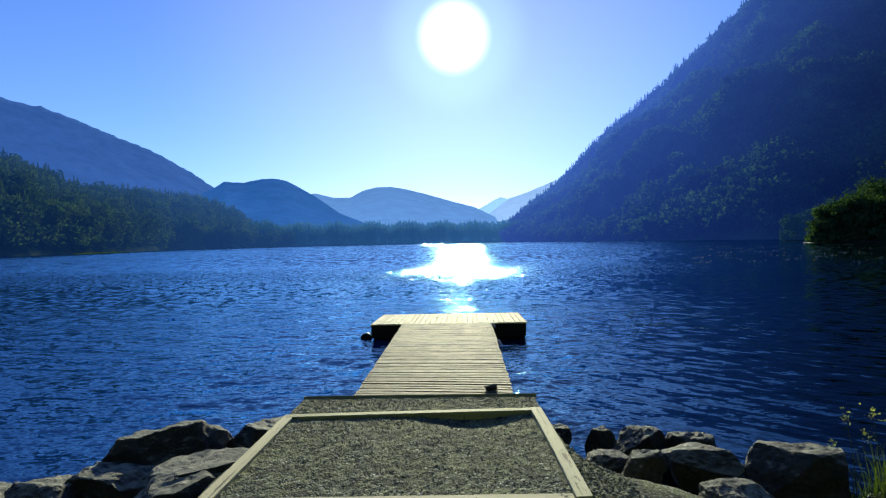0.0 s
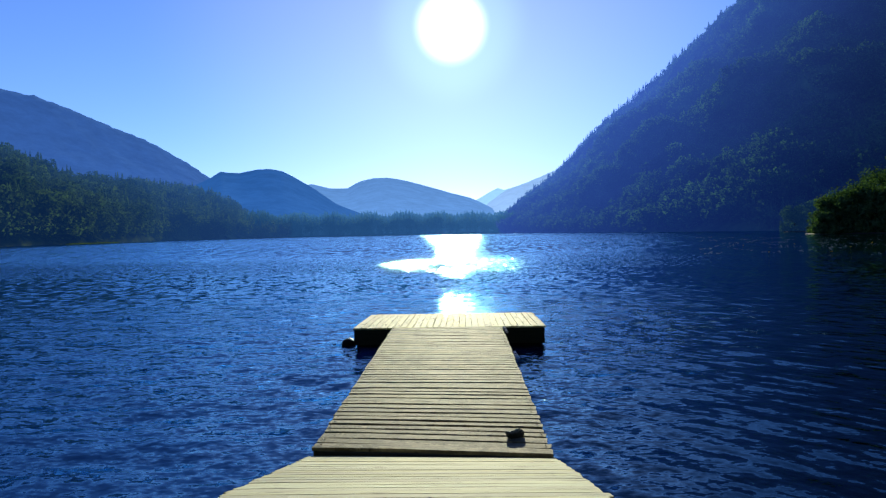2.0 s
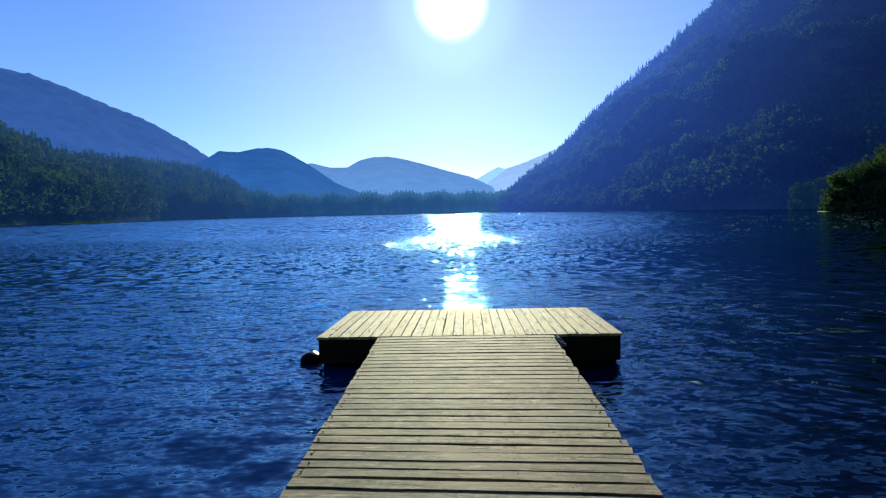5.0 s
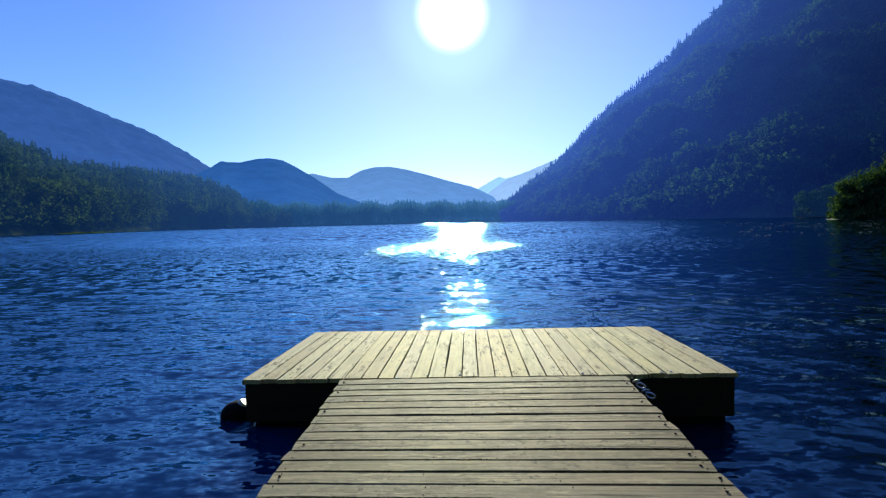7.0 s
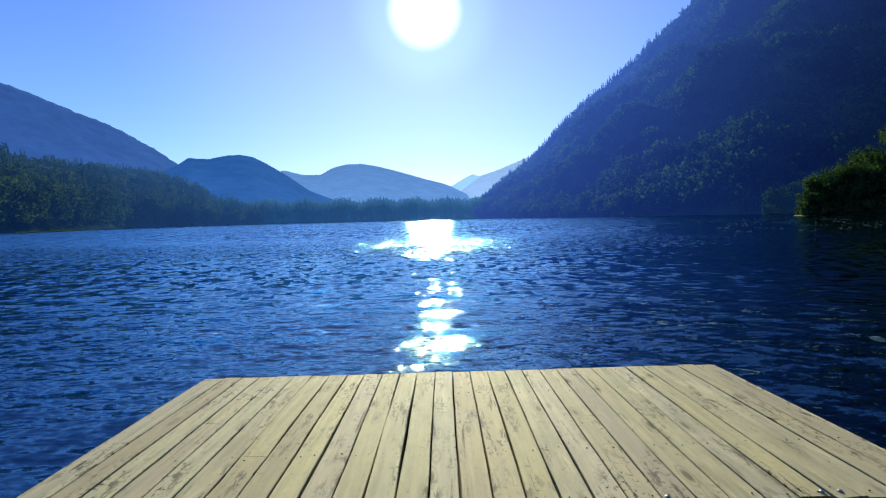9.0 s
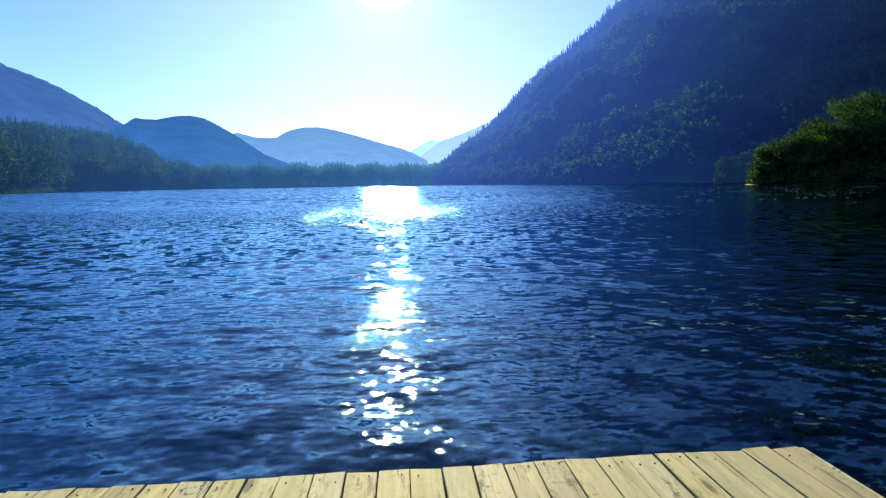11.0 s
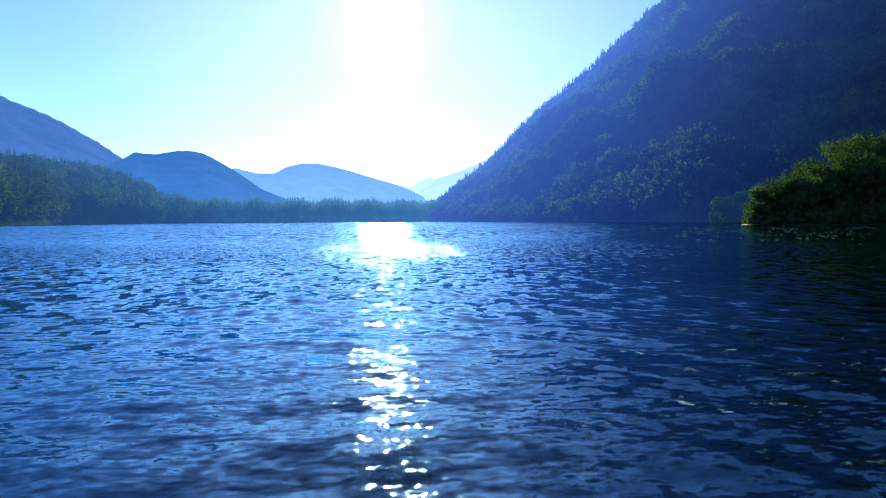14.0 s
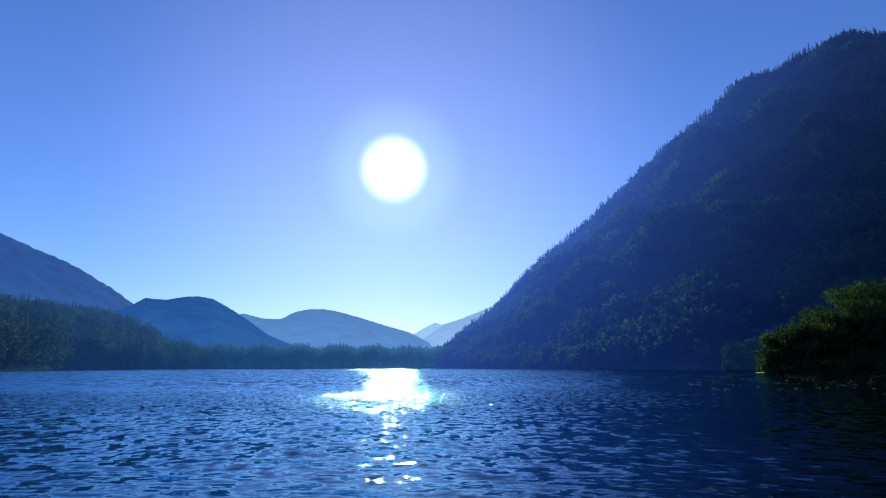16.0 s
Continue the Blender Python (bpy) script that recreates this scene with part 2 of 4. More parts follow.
def water_material():
    """Lake water: wind ripples in slopes, finer near the dock and in wider gusts far out; clear enough by the dock to see weed."""
    s = Nodes("lake_water")
    place = s.n("ShaderNodeSeparateXYZ")
    s.link(s.position(), place.inputs[0])
    px, py = place.outputs[0], place.outputs[1]

    def span(value, lo, hi, a=0.0, b=1.0):
        m = s.n("ShaderNodeMapRange")
        m.interpolation_type = "SMOOTHSTEP"
        for slot, v in ((1, lo), (2, hi), (3, a), (4, b)):
            m.inputs[slot].default_value = v
        s.link(value, m.inputs[0])
        return m.outputs[0]

    def vec(op, a, b):
        m = s.n("ShaderNodeVectorMath")
        m.operation = op
        for source, slot in ((a, 0), (b, 1)):
            if isinstance(source, tuple):
                m.inputs[slot].default_value = source
            else:
                s.link(source, m.inputs[slot])
        return m.outputs[0]
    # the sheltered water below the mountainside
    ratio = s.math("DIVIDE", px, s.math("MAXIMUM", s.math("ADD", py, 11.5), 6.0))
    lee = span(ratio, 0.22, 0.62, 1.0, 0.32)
    gust = s.math("ADD", s.math("MULTIPLY", s.noise(s.position((0.03, 0.06, 1)), 1.0, 3, 0.5), 1.2), 0.40)
    # a squall line across the lake
    line = s.math("ADD", py, s.math("MULTIPLY", s.math("SUBTRACT", s.noise(s.position((0.05, 0.0, 0)), 1.0, 2, 0.5), 0.5), 14.0))
    squall = s.math("MULTIPLY", span(line, 22.0, 29.0), span(line, 38.0, 48.0, 1.0, 0.0))
    wind = s.math("MULTIPLY", s.math("MULTIPLY", lee, gust), s.math("ADD", s.math("MULTIPLY", squall, 0.40), 1.0))
    layers = (((2.0, 5.2, 1), 3, 0.70, (-30.0, -20.0), (7.0, 20.0)),
              ((8.0, 15.0, 1), 2, 0.66, (-30.0, -20.0), (5.0, 13.0)),
              ((3.0, 2.0, 1), 2, 0.62, (4.0, 14.0), (45.0, 90.0)),
              ((1.5, 0.30, 1), 2, 0.85, (35.0, 80.0), (200.0, 380.0)),
              ((0.40, 0.035, 1), 2, 1.0, (160.0, 340.0), (5000.0, 9000.0)))
    total = None
    for scale, detail, amount, rise, fall in layers:
        ripple = s.n("ShaderNodeTexNoise", Scale=1.0, Detail=float(detail), Roughness=0.5)
        s.link(s.position(scale), ripple.inputs["Vector"])
        slope = vec("SUBTRACT", ripple.outputs["Color"], (0.5, 0.5, 0.5))
        here = s.math("MULTIPLY", s.math("MULTIPLY", span(py, *rise), span(py, *fall, 1.0, 0.0)), s.math("MULTIPLY", wind, amount))
        k = s.n("ShaderNodeCombineXYZ")
        s.link(s.math("MULTIPLY", here, s.math("ADD", s.math("MULTIPLY", s.math("MAXIMUM", squall, span(py, 380.0, 620.0, 0.0, 0.6)), 1.45), 0.72)), k.inputs[0])
        s.link(here, k.inputs[1])
        slope = vec("MULTIPLY", slope, k.outputs[0])
        total = slope if total is None else vec("ADD", total, slope)
    # wavelets bent round the dock's corner, crests running slantwise
    over, along = s.math("MULTIPLY", s.math("ADD", px, py), 0.707), s.math("MULTIPLY", s.math("SUBTRACT", px, py), 0.707)
    at = s.n("ShaderNodeCombineXYZ")
    s.link(s.math("MULTIPLY", over, 5.0), at.inputs[0])
    s.link(s.math("MULTIPLY", along, 1.1), at.inputs[1])
    wavelet = s.math("MULTIPLY", s.math("SUBTRACT", s.noise(at.outputs[0], 1.0, 2, 0.5), 0.5), 0.40)
    wavelet = s.math("MULTIPLY", wavelet, s.math("MULTIPLY", span(px, 0.5, 3.5), span(py, 9.0, 20.0, 1.0, 0.0)))
    slant = s.n("ShaderNodeCombineXYZ")
    s.link(wavelet, slant.inputs[0])
    s.link(wavelet, slant.inputs[1])
    total = vec("ADD", total, slant.outputs[0])
    surface = s.n("ShaderNodeNewGeometry")
    unit = s.n("ShaderNodeVectorMath")
    unit.operation = "NORMALIZE"
    # far out only the faces of the waves that lean to the shore show
    lean = s.n("ShaderNodeCombineXYZ")
    s.link(s.math("MULTIPLY", span(py, 4.0, 70.0, 0.0, -0.13), s.math("MULTIPLY", lee, lee)), lean.inputs[1])
    s.link(vec("ADD", vec("ADD", surface.outputs["Normal"], lean.outputs[0]), total), unit.inputs[0])
    normal = unit.outputs[0]
    # the water's own colour, with the mountain's dark reflection painted in to the right
    dark_reflection = span(s.math("ADD", ratio, s.math("MULTIPLY", s.math("SUBTRACT", s.noise(s.position((0.12, 0.12, 1)), 1.0, 4, 0.6), 0.5), 0.30)), 0.05, 0.40)
    col = s.mix(dark_reflection, (0.0050, 0.0230, 0.105), (0.0008, 0.0014, 0.0034))
    deep = s.n("ShaderNodeBsdfDiffuse")
    s.link(col, deep.inputs["Color"])
    clear = s.n("ShaderNodeBsdfTransparent", Color=(0.90, 0.97, 1.0, 1))
    away = s.n("ShaderNodeVectorMath")
    away.operation = "DISTANCE"
    s.link(s.position(), away.inputs[0])
    away.inputs[1].default_value = (3.2, 4.0, 0.0)
    body = s.n("ShaderNodeMixShader")
    s.link(span(away.outputs["Value"], 2.5, 8.0, 0.88, 0.0), body.inputs[0])
    s.link(deep.outputs[0], body.inputs[1])
    s.link(clear.outputs[0], body.inputs[2])
    gloss = s.n("ShaderNodeBsdfGlossy", Color=(0.55, 0.87, 1.0, 1), Roughness=0.062)
    gloss.distribution = "BECKMANN"
    s.link(span(py, 6.0, 45.0, 0.062, 0.105), gloss.inputs["Roughness"])
    s.link(normal, gloss.inputs["Normal"])
    fres = s.n("ShaderNodeFresnel", IOR=1.45)
    s.link(normal, fres.inputs["Normal"])
    m = s.n("ShaderNodeMixShader")
    s.link(fres.outputs[0], m.inputs[0])
    s.link(body.outputs[0], m.inputs[1])
    s.link(gloss.outputs[0], m.inputs[2])
    s.link(m.outputs[0], s.out.inputs[0])
    return s.mat


M_DECK = wood("sunbleached_deck_wood", (0.71, 0.605, 0.34), (0.46, 0.38, 0.22), (0.46, 0.42, 0.29), 0.55, 0.32, 0.40, mar=0.034, coarse=0.8)
M_GANG = wood("weathered_gangway_wood", (0.35, 0.285, 0.165), (0.10, 0.078, 0.046), (0.135, 0.13, 0.08), 0.8, 0.36, 0.62, (0.26, 0.185, 0.115), 0.06, 0.55)
M_RAMP = wood("pale_ramp_wood", (0.45, 0.415, 0.24), (0.28, 0.255, 0.145), (0.32, 0.30, 0.195), 0.5)
M_BEAM = wood("pale_timber", (0.62, 0.56, 0.31), (0.48, 0.42, 0.22), (0.44, 0.41, 0.27), 0.4)
# near-black base colour stands in for the shade below the decks
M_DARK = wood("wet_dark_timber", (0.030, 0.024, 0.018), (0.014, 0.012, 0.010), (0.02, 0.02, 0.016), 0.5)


def rock_material():
    """Boulder stone: shaded sides painted dark, sunlit upper faces painted pale in lichen-like patches."""
    s = Nodes("dark_boulder_stone")
    p = s.position()
    big, small = s.noise(p, 3.0, 6, 0.65), s.noise(p, 26.0, 6, 0.75)
    col = s.mix(s.ramp(big, (0.35, (0, 0, 0)), (0.68, (1, 1, 1))), (0.030, 0.031, 0.030), (0.085, 0.085, 0.075))
    col = s.mix(s.ramp(small, (0.50, (0, 0, 0)), (0.68, (1, 1, 1))), col, (0.022, 0.023, 0.024))
    up = s.n("ShaderNodeSeparateXYZ")
    s.link(s.n("ShaderNodeNewGeometry").outputs["Normal"], up.inputs[0])
    # sunlight on upward faces, put into the colour
    lit_top = s.math("MULTIPLY", s.ramp(up.outputs[2], (0.45, (0, 0, 0)), (0.85, (1, 1, 1))), s.ramp(s.noise(p, 7.0, 7, 0.75), (0.38, (0, 0, 0)), (0.56, (1, 1, 1))))
    col = s.mix(s.math("MULTIPLY", lit_top, 0.85), col, s.mix(small, (0.20, 0.20, 0.15), (0.40, 0.38, 0.27)))
    h = s.math("ADD", s.math("ADD", big, s.math("MULTIPLY", small, 0.35)), s.math("MULTIPLY", s.noise(p, 11.0, 5, 0.7), 0.6))
    return s.done(col, 0.8, s.bump(h, 0.9, 0.05), spec=0.35)


M_ROCK = rock_material()


def gravel_material():
    s = Nodes("packed_gravel")
    p = s.position()
    grains = s.n("ShaderNodeTexVoronoi", Scale=58.0)
    s.link(p, grains.inputs["Vector"])
    tone = s.n("ShaderNodeSeparateColor")
    s.link(grains.outputs["Color"], tone.inputs[0])
    patch = s.noise(p, 3.0, 5, 0.65)
    col = s.ramp(tone.outputs[0], (0.10, (0.018, 0.022, 0.015)), (0.45, (0.115, 0.130, 0.074)), (0.8, (0.25, 0.262, 0.165)), (1.0, (0.56, 0.56, 0.44)))
    col = s.mix(s.math("MULTIPLY", s.ramp(patch, (0.40, (0, 0, 0)), (0.60, (1, 1, 1))), 0.6), col, (0.235, 0.245, 0.10))
    col = s.mix(s.math("MULTIPLY", s.ramp(s.noise(p, 5.5, 5, 0.7), (0.44, (0, 0, 0)), (0.58, (1, 1, 1))), 0.72), col, (0.045, 0.050, 0.034))
    col = s.mix(s.math("MULTIPLY", s.ramp(s.noise(p, 17.0, 4, 0.7), (0.53, (0, 0, 0)), (0.62, (1, 1, 1))), 0.8), col, (0.028, 0.032, 0.024))
    h = s.math("SUBTRACT", s.noise(p, 40, 4, 0.7), s.math("MULTIPLY", grains.outputs["Distance"], 0.9))
    return s.done(col, 0.9, s.bump(h, 0.8, 0.012), spec=0.25)


M_GRAVEL = gravel_material()
M_PEBBLE = stony("gravel_stones", (0.21, 0.215, 0.14), (0.40, 0.39, 0.28), (0.12, 0.13, 0.085), 30.0, 0.003)
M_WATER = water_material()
M_BED = stony("silty_lake_bed", (0.030, 0.034, 0.034), (0.060, 0.062, 0.058), (0.02, 0.023, 0.02), 1.2, 0.03)
M_BLACK = plain("black_plastic", (0.012, 0.012, 0.013), 0.8, spec=0.1)
M_WHITE = plain("white_plastic", (0.75, 0.74, 0.70), 0.4, vary=0.12)
M_STEEL = plain("galvanised_steel", (0.55, 0.56, 0.57), 0.35, 1.0)
M_NAIL = plain("rusty_nail_steel", (0.10, 0.07, 0.05), 0.6, 0.6)
M_BARK = plain("tree_bark", (0.10, 0.075, 0.05), 0.9)
M_LEAF = leafy("shore_leaves", (0.030, 0.056, 0.026), (0.105, 0.150, 0.058), 0.5, translucent=0.32)
# the farther bushes' blue haze is a faint glow of the leaves
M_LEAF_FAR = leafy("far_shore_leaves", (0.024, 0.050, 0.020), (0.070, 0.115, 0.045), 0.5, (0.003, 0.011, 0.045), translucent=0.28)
M_GRASS = leafy("meadow_grass", (0.07, 0.10, 0.03), (0.15, 0.165, 0.05), 6.0)
M_WEED = leafy("pondweed_leaves", (0.030, 0.046, 0.012), (0.085, 0.105, 0.024), 2.0, translucent=0.1)
M_TURF = leafy("shore_turf", (0.05, 0.10, 0.03), (0.09, 0.14, 0.045), 0.4, translucent=0.05)
M_SEED = leafy("seed_heads", (0.35, 0.32, 0.10), (0.5, 0.46, 0.18), 9.0)
M_PAD = plain("lily_leaves", (0.045, 0.08, 0.025), 0.42, spec=0.4, vary=0.6, scale=2.0)
M_PETAL = plain("yellow_petals", (0.75, 0.55, 0.03), 0.6)
M_PEAT = stony("dark_shore_soil", (0.020, 0.020, 0.012), (0.035, 0.034, 0.018), (0.012, 0.012, 0.009), 3.0, 0.05, (0.03, 0.045, 0.012))
M_SAND = plain("pale_sand", (0.36, 0.32, 0.24), 0.9)
# woods across the lake: last colours are haze emitted by the leaves
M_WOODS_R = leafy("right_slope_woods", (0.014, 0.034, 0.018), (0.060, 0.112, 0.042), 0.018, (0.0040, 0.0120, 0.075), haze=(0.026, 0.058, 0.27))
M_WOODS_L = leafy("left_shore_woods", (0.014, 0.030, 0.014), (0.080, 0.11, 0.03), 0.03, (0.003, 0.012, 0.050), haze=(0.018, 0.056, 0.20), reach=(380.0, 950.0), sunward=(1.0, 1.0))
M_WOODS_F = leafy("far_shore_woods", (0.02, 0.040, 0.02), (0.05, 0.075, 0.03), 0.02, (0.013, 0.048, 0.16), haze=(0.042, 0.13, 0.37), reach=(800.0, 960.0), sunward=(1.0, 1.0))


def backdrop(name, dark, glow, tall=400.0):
    """A far hill: dim woods with haze painted on as emission, thicker at its foot."""
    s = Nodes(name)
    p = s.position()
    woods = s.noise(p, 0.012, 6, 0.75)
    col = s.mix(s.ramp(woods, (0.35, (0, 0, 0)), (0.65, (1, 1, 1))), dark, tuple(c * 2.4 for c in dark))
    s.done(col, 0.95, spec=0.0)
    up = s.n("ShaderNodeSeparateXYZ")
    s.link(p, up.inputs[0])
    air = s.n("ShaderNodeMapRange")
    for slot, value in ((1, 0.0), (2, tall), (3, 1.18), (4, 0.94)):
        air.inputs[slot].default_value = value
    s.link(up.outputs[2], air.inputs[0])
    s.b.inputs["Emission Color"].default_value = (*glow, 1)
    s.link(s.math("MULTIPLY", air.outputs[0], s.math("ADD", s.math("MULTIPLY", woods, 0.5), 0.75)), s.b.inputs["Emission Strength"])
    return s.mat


# ---- helpers of this scene ----
def finish(name, me, material, parent=None, label="", smooth=False):
    me.materials.append(material)
    if smooth:
        me.polygons.foreach_set("use_smooth", [True] * len(me.polygons))
    ob = new(name, me)
    if parent is not None:
        ob.parent = parent
    return tagged(ob, label)


def part(name, bm, material, parent=None, label="", smooth=False):
    me = bpy.data.meshes.new(name)
    bm.to_mesh(me)
    bm.free()
    return finish(name, me, material, parent, label, smooth)


def same_part(ob, parent):
    """Another part on the same mesh."""
    twin = new(ob.name.split(".")[0], ob.data)
    twin.parent = parent
    return twin


def mesh_of(name, verts, faces):
    """A mesh from arrays of corners and of triangles or quads."""
    me = bpy.data.meshes.new(name)
    verts, faces = np.asarray(verts, np.float32), np.asarray(faces, np.int32)
    k = faces.shape[1]
    me.vertices.add(len(verts))
    me.vertices.foreach_set("co", verts.ravel())
    me.loops.add(faces.size)
    me.loops.foreach_set("vertex_index", faces.ravel())
    me.polygons.add(len(faces))
    me.polygons.foreach_set("loop_start", np.arange(0, faces.size, k, dtype=np.int32))
    me.update(calc_edges=True)
    me.validate()
    return me


def grid_faces(nu, nv):
    i = np.arange(nu * nv).reshape(nu, nv)
    return np.stack([i[:-1, :-1], i[1:, :-1], i[1:, 1:], i[:-1, 1:]], -1).reshape(-1, 4)


def empty(name, m, label, category, group="", kind=""):
    ob = new(name)
    ob.matrix_world = m
    return tagged(ob, label, category, group, kind)


def box_bm(sx, sy, sz, bevel=0.006):
    bm = bmesh.new()
    bmesh.ops.create_cube(bm, size=1)
    bmesh.ops.scale(bm, vec=(sx, sy, sz), verts=bm.verts)
    if bevel:
        bmesh.ops.bevel(bm, geom=bm.edges[:], offset=bevel, segments=1, affect="EDGES")
    return bm


def plank_mesh(name, length, width, thick, bow, rng, ragged=0.0, jag=0.004):
    """A board along x with its top at z = 0: rounded arrises, a slight bow and crown, worn edges."""
    b, n = (0.0035, 10) if ragged else (0.005, 4)
    verts, faces = [], []
    lift = rng.uniform(-1, 1) * 0.002
    phase = [rng.uniform(0, 6.28) for _ in range(4)]
    for i in range(n + 1):
        u = i / n * 2 - 1
        side, up = bow * (1 - u * u), lift * (1 - u * u)
        lo = -width / 2 + ragged * (0.6 * math.sin(u * 3.1 + phase[0]) + 0.4 * math.sin(u * 9 + phase[1]) + rng.uniform(-0.25, 0.25))
        hi = width / 2 + ragged * (0.6 * math.sin(u * 3.4 + phase[2]) + 0.4 * math.sin(u * 8 + phase[3]) + rng.uniform(-0.25, 0.25))
        prof = [(lo, -thick), (lo, -b), (lo + b, 0), (hi - b, 0), (hi, -b), (hi, -thick)]
        slip = [rng.uniform(-jag, jag) if i in (0, n) else 0 for _ in range(2)]
        round_end = 0.003 if i in (0, n) else 0.0
        verts += [(u * length / 2 + slip[0 if k < 3 else 1], y + side, z + up - (round_end if k in (2, 3) else 0)) for k, (y, z) in enumerate(prof)]
    k = len(prof)
    for i in range(n):
        for j in range(k):
            a, c = i * k + j, i * k + (j + 1) % k
            faces.append((a, c, c + k, a + k))
    faces += [tuple(range(k))[::-1], tuple(n * k + j for j in range(k))]
    me = bpy.data.meshes.new(name)
    me.from_pydata(verts, [], faces)
    bm = bmesh.new()
    bm.from_mesh(me)
    bmesh.ops.recalc_face_normals(bm, faces=bm.faces)
    bm.to_mesh(me)
    bm.free()
    return me


def interp(x, knots):
    xs, ys = zip(*knots)
    return np.interp(x, xs, ys)


def smooth01(v):
    v = np.clip(v, 0, 1)
    return v * v * (3 - 2 * v)


# ---- the lake: one sheet to the horizon, with real waves near the dock ----
def build_water():
    u = np.arange(-330, 331)
    x = 4.4 * np.sinh(u * 0.0218)
    v = np.arange(-170, 331)
    y = -2.0 + 4.4 * np.sinh(v * 0.0218)
    X, Y = np.meshgrid(x, y, indexing="ij")
    step = np.maximum(np.gradient(x)[:, None], np.gradient(y)[None, :])
    rng = np.random.default_rng(3)
    Z = np.zeros_like(X)
    calm = 0.85 + 0.2 * np.sin(X * 0.11 + 1.3 * np.sin(Y * 0.07)) * np.sin(Y * 0.16 + 0.6 * np.sin(X * 0.05))
    for _ in range(64):
        wave = math.exp(rng.uniform(math.log(0.40), math.log(2.6)))
        turn = rng.normal(0.22, 0.42)
        k = 2 * math.pi / wave
        amp = 0.0165 * min(1.0, 0.9 / wave) / k * np.clip((wave / step - 2.5) / 3, 0, 1)
        phase = k * (X * math.sin(turn) + Y * math.cos(turn)) + rng.uniform(0, 6.28)
        Z += amp * (np.sin(phase) + 0.22 * np.sin(2 * phase + 1.2))
    Z *= calm * (1.0 - 0.5 * smooth01((X / np.maximum(Y + 11.5, 6) - 0.20) / 0.42))
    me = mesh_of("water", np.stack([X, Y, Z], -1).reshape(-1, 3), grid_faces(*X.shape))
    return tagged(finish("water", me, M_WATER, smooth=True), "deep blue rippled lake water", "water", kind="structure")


build_water()


# ---- the lake bed by the dock, with pondweed standing up from it ----
def bed_height(x, y):
    return -1.25 + 0.12 * np.sin(x * 0.7 + 0.5 * np.sin(y * 0.9)) + 0.08 * np.sin(y * 1.1 + x * 0.4)


def build_lake_bed():
    x, y = np.arange(-60, 60.1, 0.75), np.arange(-6.5, 90.1, 0.75)
    X, Y = np.meshgrid(x, y, indexing="ij")
    me = mesh_of("lake_bed", np.stack([X, Y, bed_height(X, Y) - 1.5 * smooth01((Y - 10) / 40)], -1).reshape(-1, 3), grid_faces(*X.shape))
    tagged(finish("ground_lake_bed", me, M_BED, smooth=True), "silty brown lake bed under shallow water", "lake bed", kind="structure")
    rng = np.random.default_rng(77)
    verts, faces = [], []
    for c in range(80):
        cx, cy = rng.uniform(-3.0, 7.0), 2.9 + 4.5 * rng.random() ** 1.2
        if rng.random() > 0.45 + 0.06 * cx:
            continue
        drift = rng.normal(0.15, 0.25)
        for _ in range(int(rng.integers(14, 34))):
            x0, y0 = cx + rng.normal(0, 0.16), cy + rng.normal(0, 0.22)
            z0 = float(bed_height(np.array(x0), np.array(y0)))
            h = (-0.19 - rng.random() * 0.35) - z0
            for j in range(9):
                t = 0.35 + 0.65 * j / 8
                bx, by, bz = x0 + drift * t * t + rng.normal(0, 0.012), y0 - 0.3 * drift * t + rng.normal(0, 0.012), z0 + h * t
                for _ in range(4):
                    a, r = rng.uniform(0, 6.28), rng.uniform(0.06, 0.15)
                    ex, ey, w = math.cos(a), math.sin(a), 0.028
                    k = len(verts)
                    verts += [(bx, by, bz), (bx + ex * r * 0.5 - ey * w, by + ey * r * 0.5 + ex * w, bz + 0.02), (bx + ex * r, by + ey * r, bz + 0.045), (bx + ex * r * 0.5 + ey * w, by + ey * r * 0.5 - ex * w, bz + 0.02)]
                    faces.append((k, k + 1, k + 2, k + 3))
    me = mesh_of("pondweed", verts, faces)
    tagged(finish("pondweed", me, M_WEED), "olive green pondweed under the water by the dock", "pondweed", kind="stuff")


build_lake_bed()


# ---- the bank under and behind the walk ----
def land(x, y):
    """Height of the bank."""
    edge = np.where(x > 0.9, -10.15, -9.75) + 0.25 * np.sin(x * 0.9 + 1) + 0.12 * np.sin(x * 2.3) + 0.02 * np.abs(x)
    pad = np.exp(-np.clip(np.abs(x) - 1.0, 0, None) ** 2 / 0.03)
    z = 0.98 - 1.9 * smooth01((y - edge + 1.5 - 1.4 * pad) / 2.3)
    side = np.where(x < 0, 0.50 * smooth01((-x - 1.25) / 0.9) + 0.45 * smooth01((-x - 2.0) / 2.5), 0.12 * smooth01((x - 1.1) / 0.6) + 0.75 * smooth01((x - 1.6) / 2.2))
    z = z - side * (1 - smooth01((-y - 13) / 12))
    far = smooth01((-y - 22) / 30)
    z = z + 1.2 * far
    hump = np.exp(-((x - 4.0) / 0.75) ** 2 - ((y + 10.8) / 0.8) ** 2)
    return z + np.maximum(0.5 - z, 0) * hump


